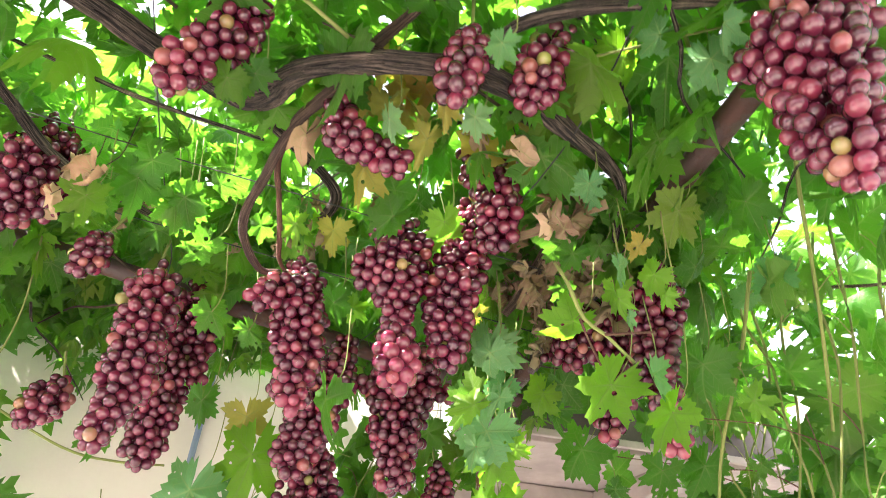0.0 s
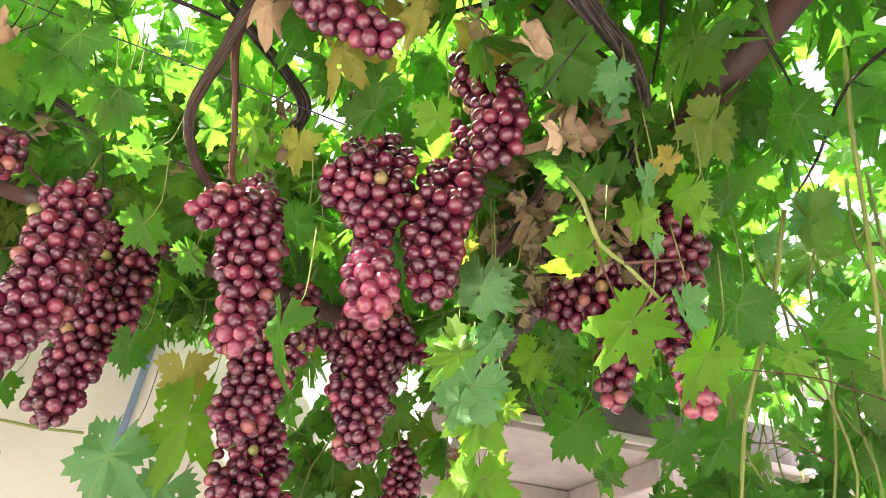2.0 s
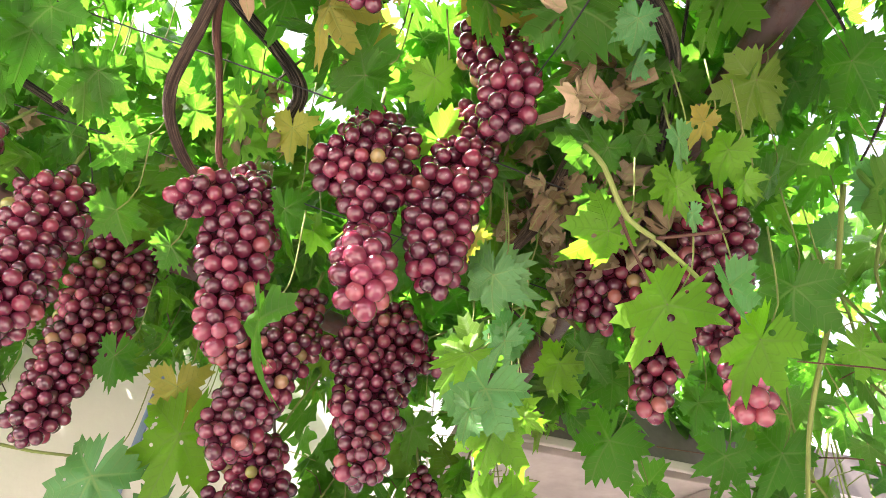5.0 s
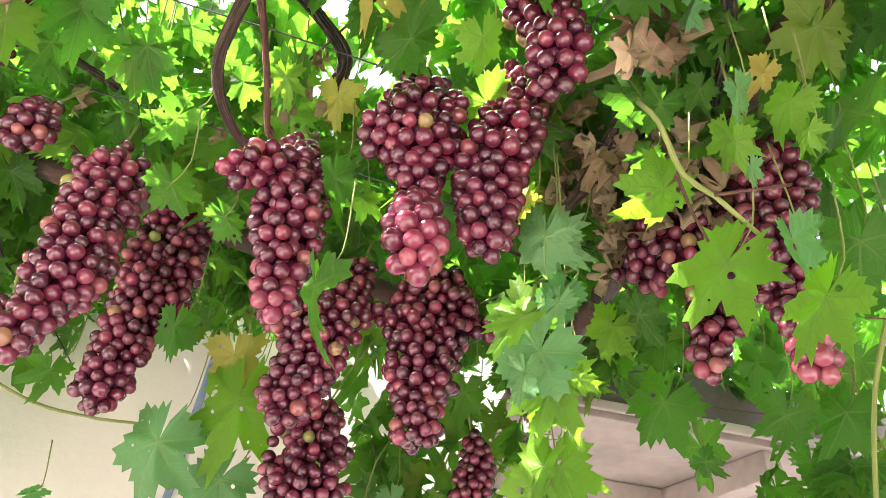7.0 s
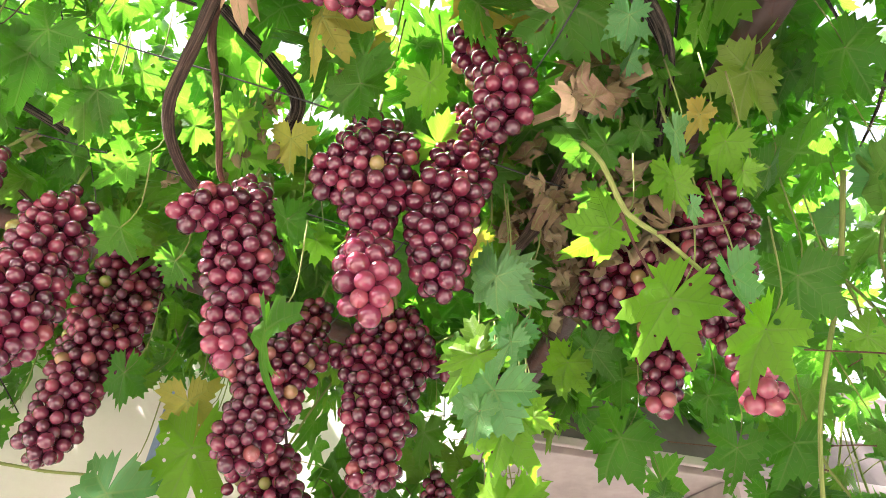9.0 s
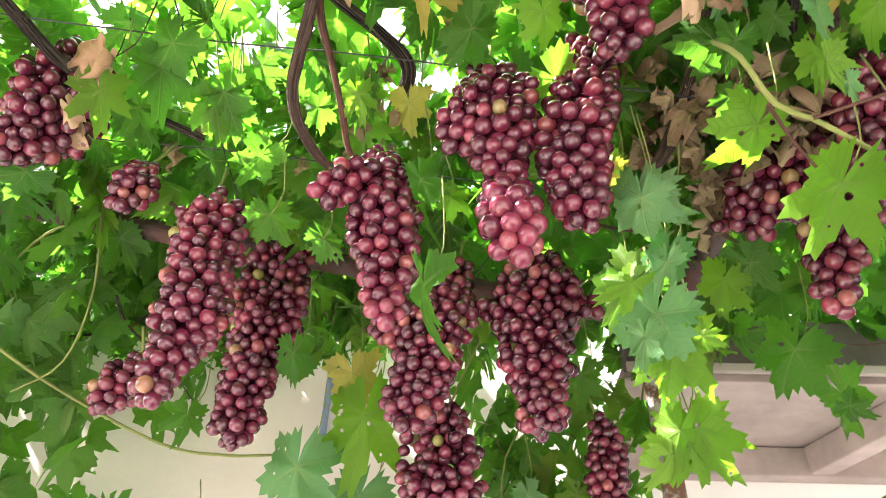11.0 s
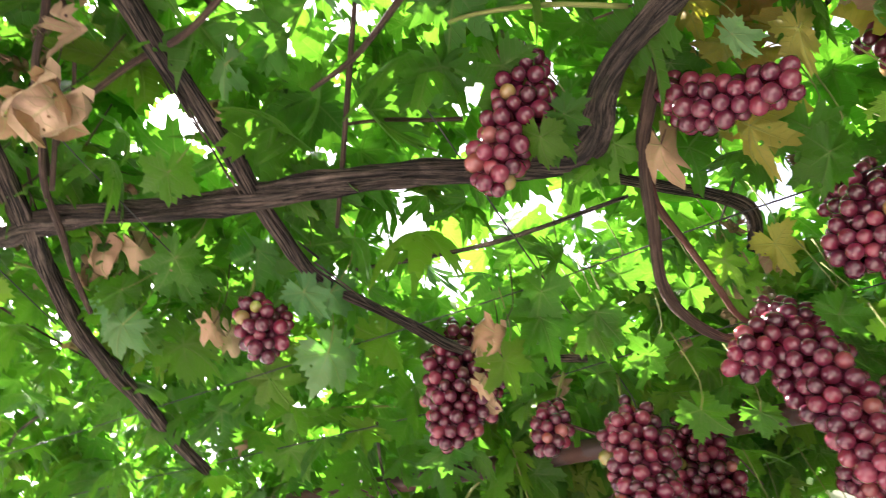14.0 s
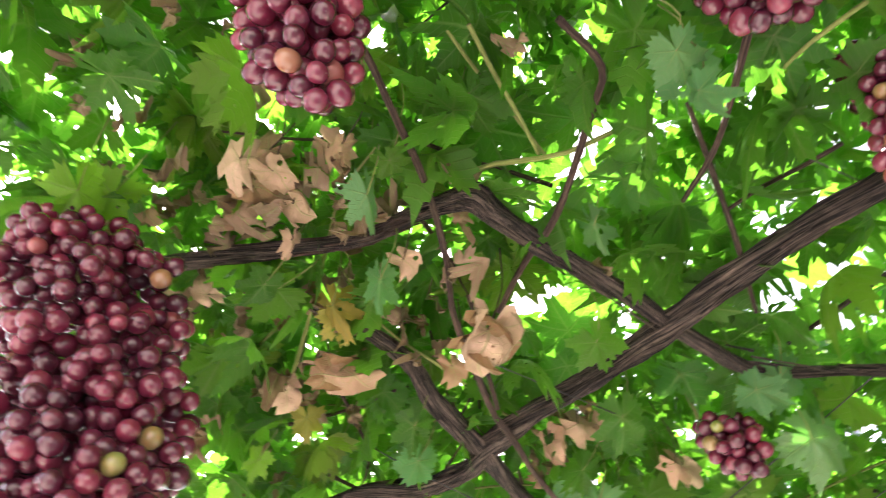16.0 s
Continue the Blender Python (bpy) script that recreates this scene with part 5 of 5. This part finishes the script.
limb("shoot", [(-1.16, 1.11, 2.10, 0.0036), (-1.128, 1.167, 2.085, 0.0035), (-1.037, 1.308, 2.04, 0.003), (-0.889, 1.465, 1.998, 0.0028), (-0.792, 1.531, 2.004, 0.003), (-0.705, 1.573, 2.023, 0.0025)], SHOOT, vine, "", 8, 0.08, 0.02, 301)
limb("shoot", [(-0.92, 1.13, 2.30, 0.0022), (-0.949, 1.226, 2.171, 0.002), (-0.987, 1.269, 2.06, 0.002), (-1.043, 1.251, 1.993, 0.0016)], SHOOT, vine, "", 8, 0.08, 0.02, 302)
limb("shoot", [(0.43, 0.78, 2.40, 0.0035), (0.453, 0.853, 2.323, 0.0035), (0.486, 0.935, 2.206, 0.003), (0.504, 0.993, 2.106, 0.003), (0.514, 1.039, 2.013, 0.0025)], SHOOT, vine, "", 8, 0.08, 0.02, 303)
limb("shoot", [(0.414, 0.99, 2.26, 0.0035), (0.409, 1.064, 2.149, 0.0035), (0.393, 1.17, 2.02, 0.003), (0.391, 1.243, 1.86, 0.0025)], SHOOT, vine, "", 8, 0.08, 0.02, 304)
limb("shoot", [(0.09, 0.90, 2.17, 0.003), (0.109, 0.893, 2.129, 0.003), (0.138, 0.928, 2.093, 0.003), (0.17, 0.939, 2.076, 0.0028), (0.215, 0.958, 2.045, 0.0025)], SHOOT, vine, "", 8, 0.08, 0.015, 305)
limb("leaf_stalk", [(0.132, 0.929, 2.093, 0.0022), (0.15, 0.955, 2.07, 0.0018), (0.169, 0.971, 2.042, 0.0016)], REDDISH, vine, "", 6, 0.05, 0.015, 306)
limb("leaf_stalk", [(0.169, 0.936, 2.074, 0.0022), (0.20, 0.925, 2.073, 0.0018), (0.235, 0.912, 2.071, 0.0016)], REDDISH, vine, "", 6, 0.05, 0.015, 307)
limb("shoot", [(-0.60, 0.135, 2.295, 0.0042), (-0.536, 0.158, 2.30, 0.0040), (-0.521, 0.213, 2.31, 0.0036), (-0.499, 0.264, 2.30, 0.0032), (-0.466, 0.331, 2.32, 0.0028)], SHOOT, vine, "", 8, 0.08, 0.02, 308)
limb("shoot", [(-0.36, 0.13, 2.30, 0.0030), (-0.409, 0.162, 2.31, 0.0030), (-0.459, 0.199, 2.315, 0.0028), (-0.509, 0.235, 2.31, 0.0026)], SHOOT, vine, "", 8, 0.08, 0.02, 309)
limb("shoot", [(-0.37, 0.10, 2.33, 0.0024), (-0.422, 0.148, 2.33, 0.0024), (-0.462, 0.191, 2.33, 0.0024), (-0.517, 0.245, 2.33, 0.0022)], SHOOT, vine, "", 8, 0.08, 0.02, 310)
limb("shoot", [(-0.37, 0.485, 2.305, 0.0026), (-0.339, 0.50, 2.30, 0.0028), (-0.276, 0.547, 2.29, 0.0030), (-0.22, 0.616, 2.30, 0.0032)], SHOOT, vine, "", 8, 0.08, 0.02, 311)
limb("cane", [(-0.56, 0.48, 2.305, 0.0024), (-0.517, 0.511, 2.30, 0.0026), (-0.479, 0.543, 2.29, 0.0028), (-0.44, 0.572, 2.28, 0.0028)], CANE, vine, "", 8, 0.08, 0.02, 312)
limb("cane", [(-0.76, 0.175, 2.25, 0.0040), (-0.799, 0.191, 2.24, 0.0045), (-0.881, 0.228, 2.235, 0.0050), (-0.945, 0.271, 2.24, 0.0050), (-1.02, 0.316, 2.245, 0.0045), (-1.094, 0.37, 2.25, 0.0040)], CANE, vine, "", 8, 0.15, 0.015, 313)
limb("cane", [(-0.77, 0.198, 2.25, 0.0032), (-0.80, 0.207, 2.245, 0.0036), (-0.875, 0.236, 2.235, 0.0036)], CANE, vine, "", 8, 0.15, 0.015, 314)
limb("wire", [(-0.98, 0.06, 2.235, 0.0010), (-1.032, 0.149, 2.23, 0.0010), (-1.136, 0.34, 2.23, 0.0010)], WIRE, pergola, "", 5, 0, 0.1)
limb("wire", [(-0.78, 0.18, 2.245, 0.0009), (-0.804, 0.242, 2.24, 0.0009), (-0.867, 0.403, 2.24, 0.0009)], WIRE, pergola, "", 5, 0, 0.1)
stray_canes(60, (-1.7, 0.6), (-0.6, 1.7), (2.285, 2.40), 9)

# extra leaves on top, added to shade the layers below
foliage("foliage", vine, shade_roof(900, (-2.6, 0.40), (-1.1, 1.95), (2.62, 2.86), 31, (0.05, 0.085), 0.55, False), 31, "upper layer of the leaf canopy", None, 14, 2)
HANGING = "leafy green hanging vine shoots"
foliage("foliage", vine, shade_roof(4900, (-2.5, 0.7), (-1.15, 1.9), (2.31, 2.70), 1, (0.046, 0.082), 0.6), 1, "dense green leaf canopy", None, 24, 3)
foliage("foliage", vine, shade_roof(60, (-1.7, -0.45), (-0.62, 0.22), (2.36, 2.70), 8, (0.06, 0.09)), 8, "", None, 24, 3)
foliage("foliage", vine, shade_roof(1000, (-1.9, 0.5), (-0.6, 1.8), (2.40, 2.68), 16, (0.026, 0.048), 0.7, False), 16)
foliage("foliage", vine, curtain(185, (0.5, 1.6), (1.35, -0.3), (2.2, 2.75), 0.2, 12), 12, HANGING, LIT_FOLIAGE)
foliage("foliage", vine, curtain(170, (0.05, 1.80), (0.75, 1.98), (2.45, 2.85), 0.05, 13), 13, HANGING)
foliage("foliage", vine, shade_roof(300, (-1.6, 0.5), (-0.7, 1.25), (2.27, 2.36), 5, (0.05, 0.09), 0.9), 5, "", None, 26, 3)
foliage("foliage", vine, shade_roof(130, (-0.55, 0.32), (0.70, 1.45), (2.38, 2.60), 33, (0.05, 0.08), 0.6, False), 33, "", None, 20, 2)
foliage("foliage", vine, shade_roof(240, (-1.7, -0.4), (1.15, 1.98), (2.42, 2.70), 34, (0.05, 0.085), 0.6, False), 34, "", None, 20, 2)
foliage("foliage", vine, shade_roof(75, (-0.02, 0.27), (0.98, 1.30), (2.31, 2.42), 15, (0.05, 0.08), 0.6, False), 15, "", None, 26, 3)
foliage("foliage", vine, curtain(560, (-3.0, 0.72), (-1.05, 1.52), (1.55, 2.5), 0.13, 2, (0.05, 0.085)), 2, HANGING, LIT_FOLIAGE)
foliage("foliage", vine, curtain(520, (-1.3, 1.50), (0.08, 1.83), (2.46, 2.84), 0.09, 6), 6, HANGING)
foliage("foliage", vine, curtain(110, (-0.42, 1.74), (0.0, 1.84), (1.75, 2.28), 0.05, 7), 7, HANGING)
foliage("foliage", vine, curtain(185, (0.58, 1.85), (1.7, 0.2), (1.55, 2.6), 0.17, 3, (0.05, 0.09)), 3, HANGING, LIT_FOLIAGE, 24, 3)
foliage("foliage", vine, curtain(66, (0.45, 1.40), (0.85, 0.55), (1.85, 2.4), 0.07, 4, (0.06, 0.09)), 4, HANGING, LIT_FOLIAGE, 24, 3)

foliage("foliage", vine, curtain(105, (0.38, 1.62), (0.80, 1.38), (1.66, 2.16), 0.06, 35, (0.05, 0.08)), 35, HANGING, None, 24, 3)


def hanging_shoots(count, a, b, z, seed):
    """Thin green shoots that the leaves of a screen hang on."""
    rng = np.random.default_rng(seed)
    for k in range(count):
        f = rng.uniform()
        x, y = a[0] + (b[0] - a[0]) * f, a[1] + (b[1] - a[1]) * f
        low = rng.uniform(z[0], z[0] + 0.3)
        rows, px, py = [], x, y
        for q in range(6):
            px, py = px + rng.normal(0, 0.03), py + rng.normal(0, 0.03)
            rows.append((px, py, z[1] + (low - z[1]) * q / 5, 0.0030 - 0.0003 * q))
        limb("shoot", rows, SHOOT, vine, "", 6, 0.08, 0.04, seed * 50 + k)
        for q in range(1, 6):                    # leaf stalks off each joint
            x0, y0, z0, _ = rows[q]
            dx, dy, dz = rng.normal(0, 0.035), rng.normal(0, 0.035), rng.uniform(0.01, 0.05)
            limb("leaf_stalk", [(x0, y0, z0, 0.0013), (x0 + dx, y0 + dy, z0 + dz, 0.0010), (x0 + dx * 2.2, y0 + dy * 2.2, z0 + dz * 1.2, 0.0009)], SHOOT if q % 3 else REDDISH, vine, "", 5, 0.05, 0.03, seed * 90 + k * 6 + q)


hanging_shoots(15, (0.42, 1.35), (0.80, 0.55), (1.65, 2.40), 1)
hanging_shoots(16, (0.6, 1.8), (1.6, 0.4), (1.6, 2.5), 2)
hanging_shoots(14, (-2.6, 0.8), (-1.1, 1.45), (1.6, 2.5), 3)
hanging_shoots(5, (-0.42, 1.72), (0.0, 1.8), (1.7, 2.4), 4)
